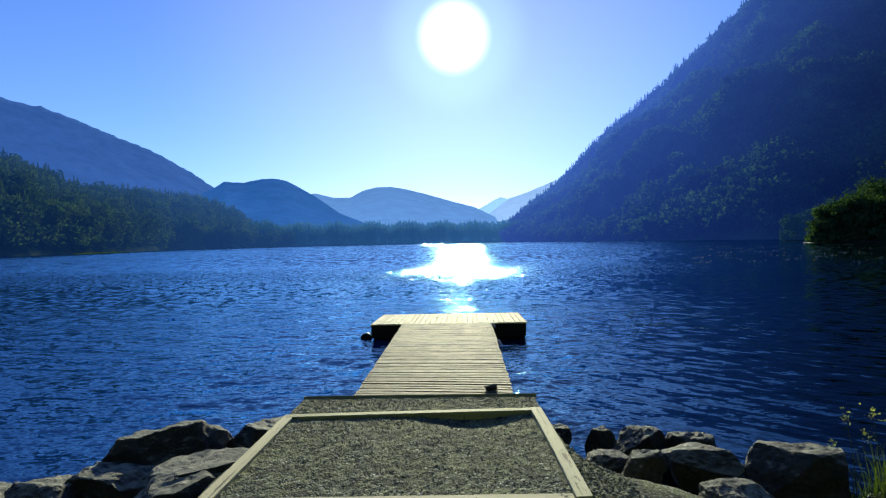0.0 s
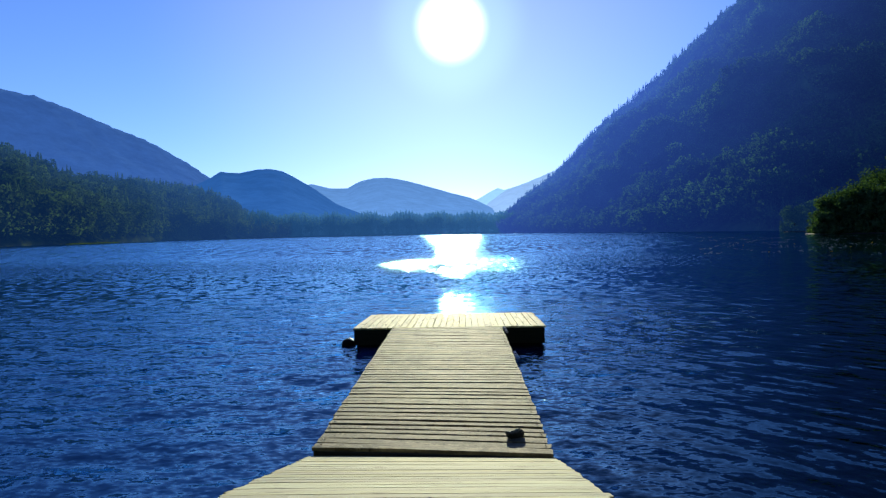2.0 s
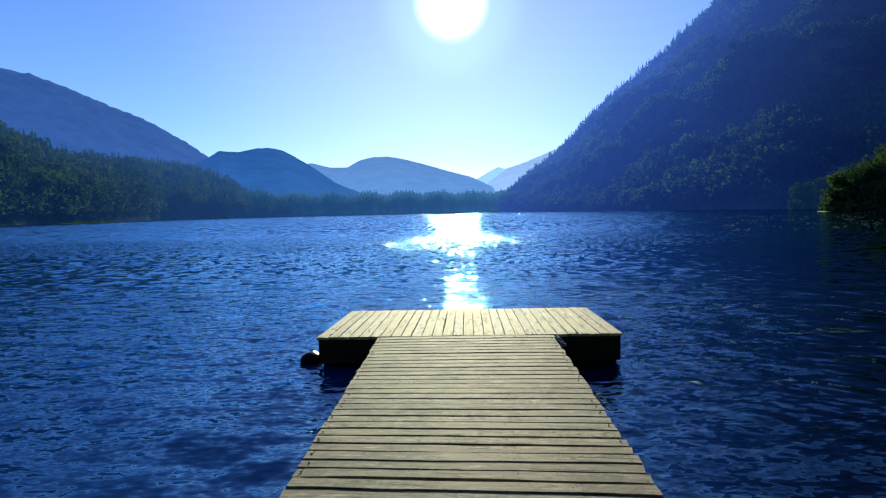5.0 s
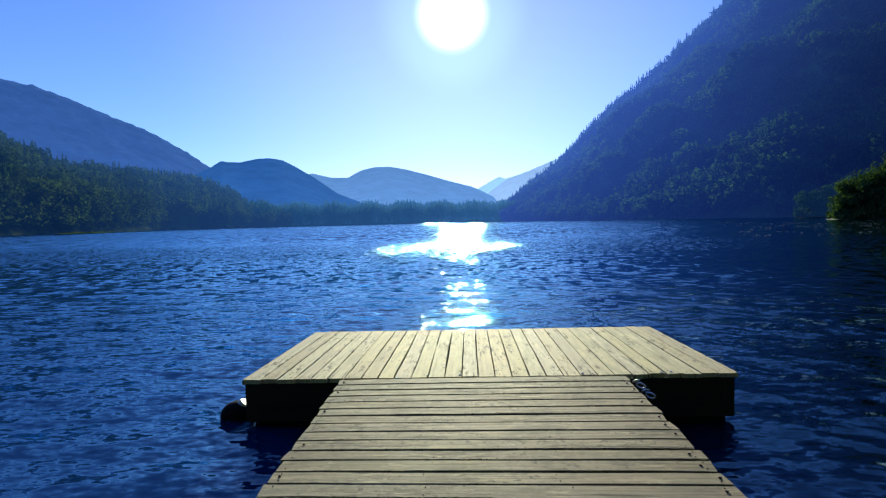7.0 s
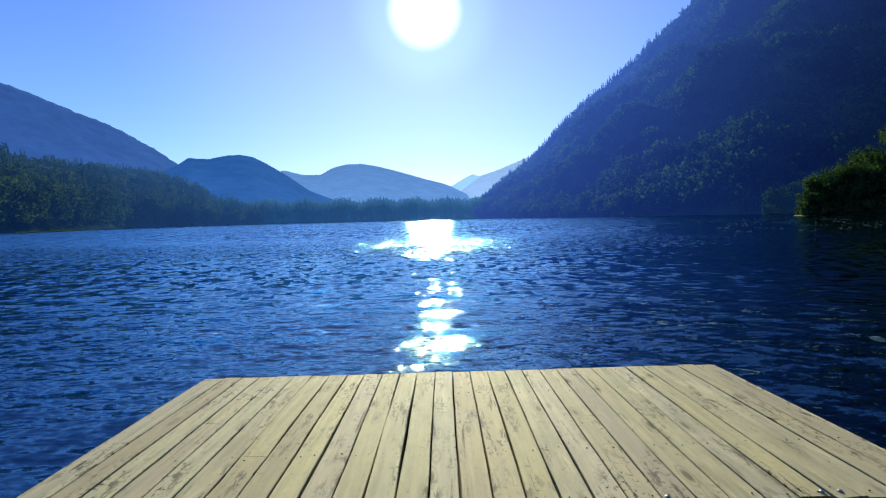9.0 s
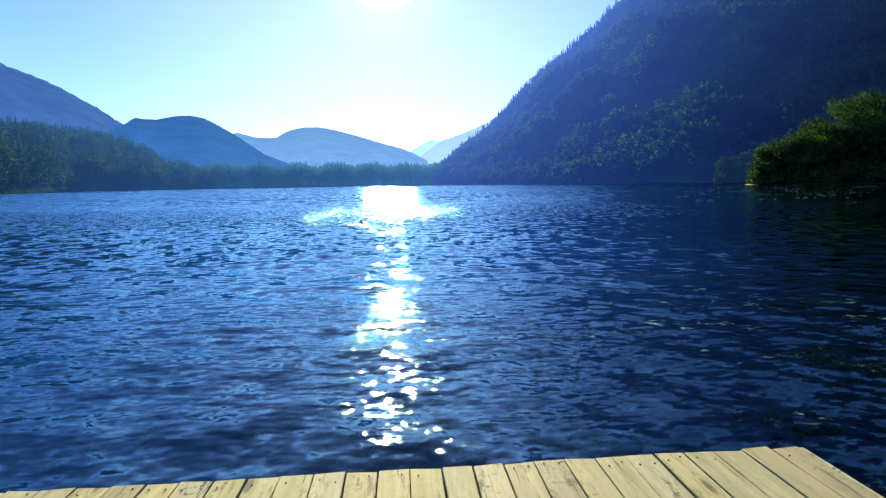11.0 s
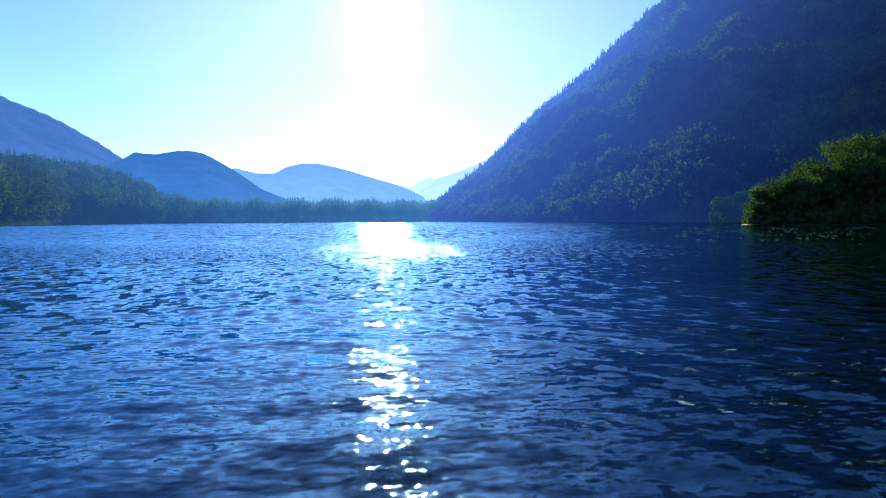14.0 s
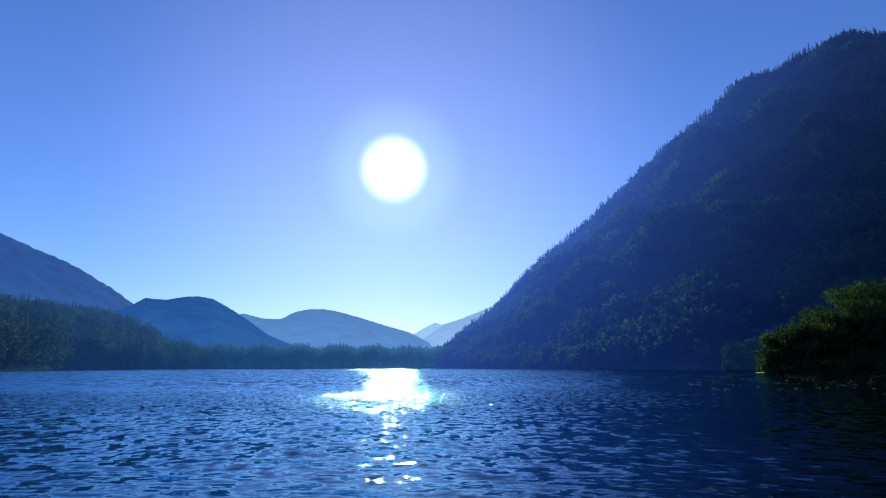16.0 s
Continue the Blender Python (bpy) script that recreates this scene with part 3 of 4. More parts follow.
def build_bank():
    x = np.concatenate([-np.geomspace(3000, 4.6, 60), np.arange(-4.5, 4.51, 0.09), np.geomspace(4.6, 3000, 60)])
    y = np.concatenate([-np.geomspace(3000, 16.1, 60), np.arange(-16, -5.9, 0.09)])
    X, Y = np.meshgrid(x, y, indexing="ij")
    rough = np.array([noise.fractal(Vector((a * 1.6, b * 1.6, 3)), 1.0, 2.0, 4) for a, b in zip(X.ravel(), Y.ravel())]).reshape(X.shape)
    Z = land(X, Y) + rough * 0.05
    Z[(np.abs(X + 0.1) < 1.25) & (Y > -13.2)] -= 0.12
    me = mesh_of("ground", np.stack([X, Y, Z], -1).reshape(-1, 3), grid_faces(*X.shape))
    tagged(finish("ground", me, M_GRAVEL, smooth=True), "stony soil bank sloping into the lake", "ground", kind="structure")


build_bank()


def path_height(x, y):
    """The gravel's surface: a lip before the ramp, and the sunken fill inside the timber frame."""
    z = np.where(y > -10.47 + 0.06 * x, 1.10, 1.085)
    hollow = 0.065 * np.exp(-((x - 0.45) / 0.38) ** 2 - ((y + 10.62) / 0.22) ** 2)
    return z - np.where(y > -10.47 + 0.06 * x, 0, hollow)


def build_path():
    x, y = np.arange(-1.26, 1.081, 0.015), np.arange(-17.2, -9.93, 0.015)
    X, Y = np.meshgrid(x, y, indexing="ij")
    rough = np.array([noise.fractal(Vector((a * 13, b * 13, 0)), 0.9, 2.1, 3) for a, b in zip(X.ravel(), Y.ravel())]).reshape(X.shape)
    Z = path_height(X, Y) + rough * 0.009 + np.clip(np.random.default_rng(2).normal(0, 1, X.shape), -1.6, 1.6) ** 3 * 0.0010
    Z -= 0.30 * smooth01((-15.9 - Y) / 1.3)
    Z[0, :] = Z[-1, :] = 0.5
    Z[:, -1] = 0.6
    me = mesh_of("gravel_path", np.stack([X, Y, Z], -1).reshape(-1, 3), grid_faces(*X.shape))
    path = tagged(finish("pavement_gravel", me, M_GRAVEL), "brown packed gravel path with dark patches", "pavement", kind="structure")
    rng = np.random.default_rng(8)
    n = 27000
    px, py = rng.uniform(-1.2, 1.02, n), -9.97 - 5.5 * rng.random(n) ** 1.3
    beside = np.arange(n) >= 21000
    px = np.where(beside, rng.uniform(1.12, 2.6, n), px)
    py = np.where(beside, rng.uniform(-13.0, -10.2, n), py)
    size = (0.0025 + 0.0065 * rng.random(n) ** 3) * np.where(beside, 2.2, 1.0)
    pz = np.where(beside, land(px, py), path_height(px, py))
    base = np.array([(1, 0, 0), (0, 1, 0), (-1, 0, 0), (0, -1, 0), (0, 0, 0.8), (0, 0, -0.8)])
    tri = np.array([(0, 1, 4), (1, 2, 4), (2, 3, 4), (3, 0, 4), (1, 0, 5), (2, 1, 5), (3, 2, 5), (0, 3, 5)])
    a = rng.uniform(0, 6.28, n)
    v = base[None] * rng.uniform(0.6, 1.4, (n, 6, 1)) * size[:, None, None]
    rx = v[..., 0] * np.cos(a)[:, None] - v[..., 1] * np.sin(a)[:, None]
    ry = v[..., 0] * np.sin(a)[:, None] + v[..., 1] * np.cos(a)[:, None]
    v = np.stack([rx + px[:, None], ry + py[:, None], v[..., 2] + (pz + size * 0.35)[:, None]], -1)
    f = tri[None] + (np.arange(n) * 6)[:, None, None]
    me = mesh_of("gravel_stones", v.reshape(-1, 3), f.reshape(-1, 3))
    tagged(finish("gravel_stones", me, M_PEBBLE), "loose grey and tan gravel stones", "gravel", kind="stuff")
    return path


build_path()


# ---- timber frame round the gravel ----
def beam_between(a, b, width, height, parent, name="beam"):
    a, b = Vector(a), Vector(b)
    d = b - a
    rng = random.Random(round(a.x * 100 + b.y * 10))
    me = plank_mesh(name, d.length, width, height, rng.uniform(-0.006, 0.006), rng)
    ob = finish(name, me, M_BEAM, parent)
    ob.matrix_world = Matrix.Translation((a + b) / 2) @ d.to_track_quat("X", "Z").to_matrix().to_4x4()
    return ob


def build_frame():
    f = empty("timber_frame", Matrix.Identity(4), "pale squared timber edging round the gravel path", "edging")
    z = 1.115
    beam_between((-1.25, -10.55, z), (1.02, -10.42, z), 0.085, 0.14, f)
    beam_between((1.02, -10.37, z), (1.075, -12.24, z), 0.10, 0.14, f)
    beam_between((-1.225, -10.53, z - 0.002), (-1.26, -12.95, z - 0.002), 0.095, 0.14, f)
    beam_between((-1.2, -12.23, z - 0.022), (1.02, -12.19, z - 0.022), 0.085, 0.12, f)


build_frame()


# ---- the ramp, the gangway and the floating platform ----
def nail_heads(name, places, parent):
    bm = bmesh.new()
    for p in places:
        bmesh.ops.create_cone(bm, cap_ends=True, segments=6, radius1=0.0045, radius2=0.004, depth=0.004, matrix=Matrix.Translation(p))
    return tagged(part(name, bm, M_NAIL, parent, "rusty nail heads"), kind="stuff")


RAMP_TOP, RAMP_FOOT = Vector((-0.10, -9.93, 1.124)), Vector((-0.12, -6.70, 0.165))


def build_ramp():
    rng = random.Random(5)
    ramp = empty("wooden_ramp", Matrix.Translation((-0.1, -8.3, 0.0)), "sloping ramp of pale weathered boards", "ramp")
    inv = ramp.matrix_world.inverted()
    d = RAMP_FOOT - RAMP_TOP
    n = 23
    for i in range(n):
        u = (i + 0.5) / n
        c = RAMP_TOP + d * u
        me = plank_mesh("plank", 2.33 + 0.26 * u, d.length / n - rng.uniform(0.005, 0.009), 0.042, rng.uniform(-0.004, 0.004), rng, 0.003, 0.014)
        ob = finish("plank", me, M_RAMP, ramp)
        ob.matrix_world = Matrix.Translation(c + Vector((rng.uniform(-0.012, 0.012), 0, rng.uniform(-0.002, 0.002)))) @ pose(0, 0, 0, math.degrees(math.atan(d.z / d.y)), 0, rng.uniform(-0.15, 0.15) - 1.9 * max(u - 0.3, 0) / 0.7)
    for x in (-1.05, -0.1, 0.85):
        bm = box_bm(0.05, d.length - 0.06, 0.14)
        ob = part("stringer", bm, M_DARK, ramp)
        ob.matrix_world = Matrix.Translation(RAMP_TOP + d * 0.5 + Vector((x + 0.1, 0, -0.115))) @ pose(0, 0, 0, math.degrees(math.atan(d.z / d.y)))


build_ramp()


def gang_point(u, side):
    """A point of the gangway's edge, u from the ramp's end (0) to the platform (1)."""
    near = Vector((-1.375, -6.64, 0.25)) if side < 0 else Vector((1.155, -6.90, 0.25))
    far = Vector((-1.265, -0.025, 0.432)) if side < 0 else Vector((1.165, -0.025, 0.432))
    return near.lerp(far, u)


def build_gangway():
    rng = random.Random(11)
    g = empty("gangway", Matrix.Translation((-0.08, -3.4, 0.0)), "long gangway of grey weathered cross boards", "gangway")
    n, nails = 46, []
    for i in range(n):
        u = (i + 0.5) / n
        a, b = gang_point(u, -1), gang_point(u, 1)
        d = b - a
        rough = 1.0 - smooth01((u - 0.25) / 0.5)
        width = 6.74 / n - (0.004 + rng.random() ** 2.2 * (0.014 + 0.032 * float(rough)))
        me = plank_mesh("plank", d.length + rng.uniform(-0.008, 0.008), width, 0.04, rng.uniform(-1, 1) * (0.003 + 0.018 * float(rough)), rng, 0.0035 + 0.006 * float(rough), 0.012)
        ob = finish("plank", me, M_GANG, g)
        c = (a + b) / 2 + Vector((rng.uniform(-0.004, 0.004), 0, rng.uniform(-1, 1) * (0.001 + 0.005 * float(rough))))
        ob.matrix_world = Matrix.Translation(c) @ pose(0, 0, 0, rng.uniform(-0.6, 0.6) * (0.3 + float(rough)), 0, math.degrees(math.atan2(d.y, d.x)) + rng.uniform(-0.2, 0.2) * (0.4 + float(rough)))
        for s in (0.02, rng.uniform(0.33, 0.37), rng.uniform(0.63, 0.67), 0.98):
            for k in (-0.04, 0.04):
                if rng.random() < 0.55:
                    nails.append(a.lerp(b, s) + Vector((rng.uniform(-0.01, 0.01), k, 0.001)))
    ob = nail_heads("nail_heads", nails, g)
    ob.matrix_world = Matrix.Identity(4)
    bm = bmesh.new()
    bmesh.ops.create_uvsphere(bm, u_segments=8, v_segments=5, radius=0.010)
    bmesh.ops.scale(bm, vec=(1, 1, 0.55), verts=bm.verts)
    head = part("bolt_head", bm, M_NAIL, g, "", True)
    spots = [gang_point((i + rng.uniform(0.35, 0.65)) / n, -1).lerp(gang_point((i + 0.5) / n, 1), s) for i in range(n) for s in (rng.uniform(0.012, 0.03), rng.uniform(0.965, 0.988)) if rng.random() < 0.5]
    for k, spot in enumerate(spots):
        ob = head if k == 0 else same_part(head, g)
        ob.matrix_world = Matrix.Translation(spot + Vector((0, 0, 0.003)))
    p, q = gang_point(0.0, -1), gang_point(0.0, 1)
    ob = part("end_board", box_bm((q - p).length - 0.01, 0.04, 0.17), M_DARK, g, "board across the gangway's end, coloured dark for shade")
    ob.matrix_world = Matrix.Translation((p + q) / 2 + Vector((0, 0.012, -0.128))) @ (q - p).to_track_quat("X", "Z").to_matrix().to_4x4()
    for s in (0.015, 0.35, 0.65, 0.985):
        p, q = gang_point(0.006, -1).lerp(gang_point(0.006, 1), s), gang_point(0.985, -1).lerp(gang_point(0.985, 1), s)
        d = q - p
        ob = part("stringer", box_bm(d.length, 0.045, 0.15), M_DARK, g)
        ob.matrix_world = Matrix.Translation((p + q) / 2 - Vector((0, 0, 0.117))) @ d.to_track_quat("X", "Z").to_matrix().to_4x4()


build_gangway()
X0, X1, Y0, Y1, ZD = -2.12, 2.11, 0.0, 2.31, 0.424


def build_platform():
    rng = random.Random(21)
    f = empty("floating_platform", Matrix.Translation((0, 1.15, 0.0)), "floating swim platform of sunbleached lengthwise boards", "dock")
    n, nails = 29, []
    joints = {3: 0.52, 6: 0.28}
    pitch = (X1 - X0) / n
    for i in range(n):
        x = X0 + pitch * (i + 0.5)
        skew = 0.075 * (1 - (i + 0.5) / n)
        width, cut = pitch - rng.uniform(0.006, 0.014), joints.get(i, 0.0)
        spans = ((0.0, cut - 0.002), (cut + 0.002, 1.0)) if cut else ((0.0, 1.0),)
        turn, lift, slide = rng.uniform(-0.12, 0.12), rng.uniform(-0.0025, 0.0025), rng.uniform(-0.005, 0.005)
        for lo, hi in spans:
            me = plank_mesh("plank", (Y1 - Y0) * (hi - lo) + rng.uniform(-0.002, 0.006), width, 0.04, rng.uniform(-0.003, 0.003), rng, 0.0028, 0.011)
            ob = finish("plank", me, M_DECK, f)
            mid = (lo + hi) / 2
            ob.matrix_world = Matrix.Translation((x + skew * mid, Y0 + (Y1 - Y0) * mid + slide, ZD + lift)) @ Matrix.Translation((0, 0, (mid - 0.5) * -0.024)) @ pose(0, 0, 0, 0, 0.6, 90 - math.degrees(skew / (Y1 - Y0)) + turn)
        for y in (Y0 + 0.06, Y0 + 0.62, Y1 - 0.62, Y1 - 0.06):
            for k in (-0.035, 0.035):
                if rng.random() < 0.6:
                    nails.append(Vector((x + k + skew * (y - Y0) / (Y1 - Y0), y + rng.uniform(-0.03, 0.03), ZD + 0.001 + 0.0105 * (1.15 - y))))
    ob = nail_heads("nail_heads", nails, f)
    ob.matrix_world = Matrix.Identity(4)
    w, l, zc = X1 - X0, Y1 - Y0, ZD - 0.055 - 0.17
    for sx, sy, x, y in ((w - 0.01, 0.045, (X0 + X1) / 2, Y0 + 0.03), (w - 0.09, 0.045, (X0 + X1) / 2 + 0.037, Y1 - 0.03)):
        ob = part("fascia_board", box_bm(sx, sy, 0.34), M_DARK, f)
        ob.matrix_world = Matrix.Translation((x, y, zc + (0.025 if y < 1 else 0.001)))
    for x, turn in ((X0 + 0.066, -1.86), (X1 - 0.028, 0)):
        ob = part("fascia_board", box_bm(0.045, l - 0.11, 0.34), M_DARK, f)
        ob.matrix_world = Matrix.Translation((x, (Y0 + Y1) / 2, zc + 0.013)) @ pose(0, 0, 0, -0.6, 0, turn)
    for x, turn in ((X0 + 0.0265, -1.83), (X1 + 0.013, 0.0)):
        ob = part("edge_batten", box_bm(0.02, l - 0.01, 0.045, 0.004), M_DECK, f, "thin pale batten along the deck's edge")
        ob.matrix_world = Matrix.Translation((x, (Y0 + Y1) / 2, ZD - 0.026)) @ pose(0, 0, 0, -0.6, 0, turn)
    for x in (-1.45, 0.0, 1.45):
        ob = part("float_billet", box_bm(1.25, l - 0.14, 0.44, 0.05), M_BLACK, f, "black plastic float billet")
        ob.matrix_world = Matrix.Translation((x, (Y0 + Y1) / 2, -0.065))
    for x in (-0.52, -0.24, 0.82, 1.5, 1.58):
        bm = bmesh.new()
        bmesh.ops.create_uvsphere(bm, u_segments=10, v_segments=6, radius=0.012)
        bmesh.ops.scale(bm, vec=(1, 1, 0.5), verts=bm.verts)
        ob = part("bolt_head", bm, M_STEEL, f, "bright carriage bolt head", True)
        ob.matrix_world = Matrix.Translation((x, 0.045, ZD + 0.0145))


build_platform()


def build_buoy():
    # black body paints the buoy's shade, the white cone its sunlit highlight
    b = empty("mooring_buoy", Matrix.Translation((-2.30, 0.30, 0.025)), "plastic buoy beside the platform, shade and sunlit top in its colours", "buoy")
    bm = bmesh.new()
    bmesh.ops.create_uvsphere(bm, u_segments=24, v_segments=14, radius=0.14)
    bmesh.ops.scale(bm, vec=(1.15, 1.0, 0.95), verts=bm.verts)
    part("body", bm, M_BLACK, b, "", True)
    bm = bmesh.new()
    bmesh.ops.create_cone(bm, cap_ends=True, segments=16, radius1=0.095, radius2=0.055, depth=0.09, matrix=pose(0.055, 0, 0.085, 0, 32, 0))
    part("sunlit_top", bm, M_WHITE, b, "white cone for the buoy's sunlit top")


build_buoy()


def link_bm(bm, centre, turn):
    """One chain link, a stretched ring."""
    n, k, R, r = 14, 6, 0.020, 0.0075
    ring = []
    for i in range(n):
        a = 2 * math.pi * i / n
        c = Vector((math.cos(a) * R * 1.0, math.sin(a) * R * 2.1, 0))
        o = Vector((math.cos(a), math.sin(a), 0))
        ring.append([bm.verts.new(Matrix.Translation(centre) @ turn @ (c + o * (r * math.cos(b)) + Vector((0, 0, r * math.sin(b))))) for b in (2 * math.pi * j / k for j in range(k))])
    for i in range(n):
        for j in range(k):
            bm.faces.new((ring[i][j], ring[(i + 1) % n][j], ring[(i + 1) % n][(j + 1) % k], ring[i][(j + 1) % k]))


def build_chain(name, u, count):
    c = gang_point(u, 1) + Vector((0.012, 0, 0.02))
    ch = empty(name, Matrix.Translation(c), "short galvanised chain over the gangway edge", "chain", "chains of the gangway")
    for i in range(count):
        bm = bmesh.new()
        link_bm(bm, Vector((0.012 + 0.014 * i, -0.072 * i, 0.004 - 0.018 * i)), pose(0, 0, 0, -25, 90 * (i % 2), 10))
        part("chain_link", bm, M_STEEL, ch, "", True)


build_chain("mooring_chain", 0.965, 4)
build_chain("mooring_chain", 0.635, 4)


# ---- boulders ----
def boulder(x, y, z, sx, sy, sz, seed, turn=0.0, label="rough grey granite boulder on the bank", name="boulder", group="boulders along the shore"):
    rng = random.Random(seed)
    bm = bmesh.new()
    bmesh.ops.create_icosphere(bm, subdivisions=5, radius=1)
    cuts = []
    cuts.append((Vector((rng.uniform(-0.22, 0.22), rng.uniform(-0.06, 0.22), 1)).normalized(), rng.uniform(0.60, 0.70)))
    cuts.append((Vector((rng.uniform(-0.35, 0.35), -1, rng.uniform(-0.40, -0.12))).normalized(), rng.uniform(0.50, 0.62)))
    for _ in range(8):
        v = Vector((rng.gauss(0, 1), rng.gauss(0, 1), rng.gauss(0.2, 0.7))).normalized()
        cuts.append((v, rng.uniform(0.55, 0.85)))
    for v in bm.verts:
        for nrm, dist in cuts:
            over = v.co.dot(nrm) - dist
            if over > 0:
                v.co -= nrm * over * 0.985
        p = v.co * 1.7 + Vector((seed, 0, 0))
        v.co += v.co.normalized() * (noise.fractal(p, 0.9, 2.0, 5) * 0.075 + abs(noise.noise(p * 2.6)) * -0.07)
    bmesh.ops.scale(bm, vec=(sx, sy, sz), verts=bm.verts)
    bmesh.ops.rotate(bm, cent=(0, 0, 0), matrix=Matrix.Rotation(turn, 3, "Z"), verts=bm.verts)
    ob = part(name, bm, M_ROCK)
    ob.location = (x, y, z)
    return tagged(ob, label, "boulder", group)


def build_boulders():
    dry, wet = "rough grey granite boulder on the bank", "dark wet boulder at the water's edge"
    rows = ((-2.62, -9.75, 0.42, 0.62, 0.46, 0.44, 1, dry), (-1.78, -9.55, 0.45, 0.50, 0.45, 0.40, 2, dry), (-1.86, -10.85, 0.62, 0.42, 0.36, 0.26, 3, dry),
            (-2.00, -11.25, 0.60, 0.36, 0.32, 0.27, 4, dry), (-3.00, -10.35, 0.30, 0.48, 0.40, 0.34, 5, dry), (-3.35, -10.75, 0.35, 0.34, 0.34, 0.30, 6, dry),
            (-3.95, -10.75, 0.30, 0.50, 0.40, 0.28, 7, dry), (-1.50, -8.95, 0.10, 0.34, 0.34, 0.30, 8, wet),
            (1.48, -8.75, 0.22, 0.17, 0.22, 0.30, 9, wet), (2.00, -8.72, 0.16, 0.20, 0.22, 0.34, 10, wet), (2.37, -9.05, 0.18, 0.32, 0.30, 0.42, 11, wet),
            (2.93, -9.08, 0.16, 0.32, 0.30, 0.42, 12, wet), (2.63, -10.00, 0.42, 0.42, 0.36, 0.25, 13, dry), (2.06, -10.25, 0.47, 0.24, 0.24, 0.28, 14, dry),
            (3.42, -10.40, 0.46, 0.48, 0.42, 0.44, 16, dry), (2.52, -10.98, 0.48, 0.34, 0.30, 0.24, 15, dry), (1.80, -9.92, 0.34, 0.25, 0.24, 0.26, 17, dry),
            (3.0, -9.75, 0.12, 0.28, 0.28, 0.26, 19, wet), (-2.5, -11.6, 0.45, 0.45, 0.4, 0.35, 20, dry))
    for x, y, z, sx, sy, sz, seed, label in rows:
        k = 1.22 if x < 0 else 0.98
        boulder(x, y, z, sx * k, sy * k, sz * k, seed, math.sin(seed * 2.3) * 0.5, label)
    boulder(0.80, -6.42, 0.297, 0.112, 0.078, 0.078, 31, 0.3, "small dark stone lying on the gangway boards", "stone", "")


build_boulders()


# ---- weeds beside the boulders ----
def build_weeds():
    rng = np.random.default_rng(4)
    verts, faces = [], []
    for _ in range(520):
        x, y = 3.98 + rng.normal(0, 0.22), -10.65 + rng.normal(0, 0.35)
        z = float(land(np.array(x), np.array(y))) - 0.03
        h, a, lean = 0.10 + 0.36 * rng.random() ** 1.8, rng.uniform(0, 6.28), rng.uniform(0.04, 0.28)
        w = rng.uniform(0.003, 0.007)
        dx, dy = math.cos(a), math.sin(a)
        k = len(verts)
        for t in (0, 0.5, 1):
            cx, cy, cz = x + dx * lean * t * t, y + dy * lean * t * t, z + h * t
            ww = w * (1 - 0.85 * t)
            verts += [(cx - dy * ww, cy + dx * ww, cz), (cx + dy * ww, cy - dx * ww, cz)]
        faces += [(k, k + 1, k + 3, k + 2), (k + 2, k + 3, k + 5, k + 4)]
    me = mesh_of("grass", verts, faces)
    tagged(finish("grass", me, M_GRASS), "sunlit yellow green grass tufts among rocks", "grass", kind="stuff")
    r = random.Random(6)
    for i, (x, y, h) in enumerate(((3.62, -10.45, 0.78), (3.80, -10.55, 0.80), (3.98, -10.6, 0.70), (4.05, -10.75, 0.62), (3.88, -10.7, 0.5), (4.1, -10.5, 0.75))):
        z = float(land(np.array(x), np.array(y))) - 0.02
        w = empty("flowering_weed", Matrix.Translation((x, y, z)), "tall thin weed stem with a pale seed head", "weed", "weeds beside the boulders")
        bm = bmesh.new()
        lean = Vector((r.uniform(-0.12, 0.12), r.uniform(-0.1, 0.1), 0))
        prev = None
        for s in range(6):
            t = s / 5
            c = lean * t * t + Vector((0, 0, h * t))
            ring = [bm.verts.new(c + Vector((math.cos(q), math.sin(q), 0)) * (0.0045 - 0.0025 * t)) for q in (0, 2.1, 4.2)]
            if prev:
                for j in range(3):
                    bm.faces.new((prev[j], prev[(j + 1) % 3], ring[(j + 1) % 3], ring[j]))
            prev = ring
        part("stem", bm, M_GRASS, w)
        bm = bmesh.new()
        for _ in range(20):
            c = lean + Vector((r.gauss(0, 0.022), r.gauss(0, 0.022), h + r.gauss(-0.02, 0.04)))
            o = [Vector((r.gauss(0, 0.011), r.gauss(0, 0.011), r.gauss(0, 0.011))) for _ in range(3)]
            bm.faces.new([bm.verts.new(c + q) for q in o])
        tagged(part("seed_head", bm, M_SEED, w, "pale yellow seed head"), kind="stuff")


build_weeds()


# ---- the mountains ----
def polar(az, r):
    a = np.radians(az)
    return np.sin(a) * r, np.cos(a) * r


def ridge_noise(x, y, scale, octaves=5):
    x, y = np.broadcast_arrays(x, y)
    return np.array([noise.fractal(Vector((p / scale, q / scale, 7.7)), 0.8, 2.1, octaves) for p, q in zip(x.ravel(), y.ravel())]).reshape(x.shape)


def build_hill(name, material, knots, near, far, label, na=260, nr=26, rough=0.02, back=600):
    """A ridge seen across the lake: foot at distance near, crest at far, crest elevations in degrees by azimuth."""
    az = np.linspace(knots[0][0], knots[-1][0], na)
    xs, ys = zip(*knots)
    el = np.interp(az, xs, ys)
    soft = np.convolve(np.pad(el, 4, mode="edge"), np.hanning(9) / np.hanning(9).sum(), mode="valid")
    u = np.concatenate([np.linspace(0, 1, nr), [1.25]])
    A, U = np.meshgrid(az, u, indexing="ij")
    R = near + (far - near) * np.minimum(U, 1) + back * np.maximum(U - 1, 0) * 4
    top = np.tan(np.radians(soft))[:, None] * far + 2.6
    X, Y = polar(A, R)
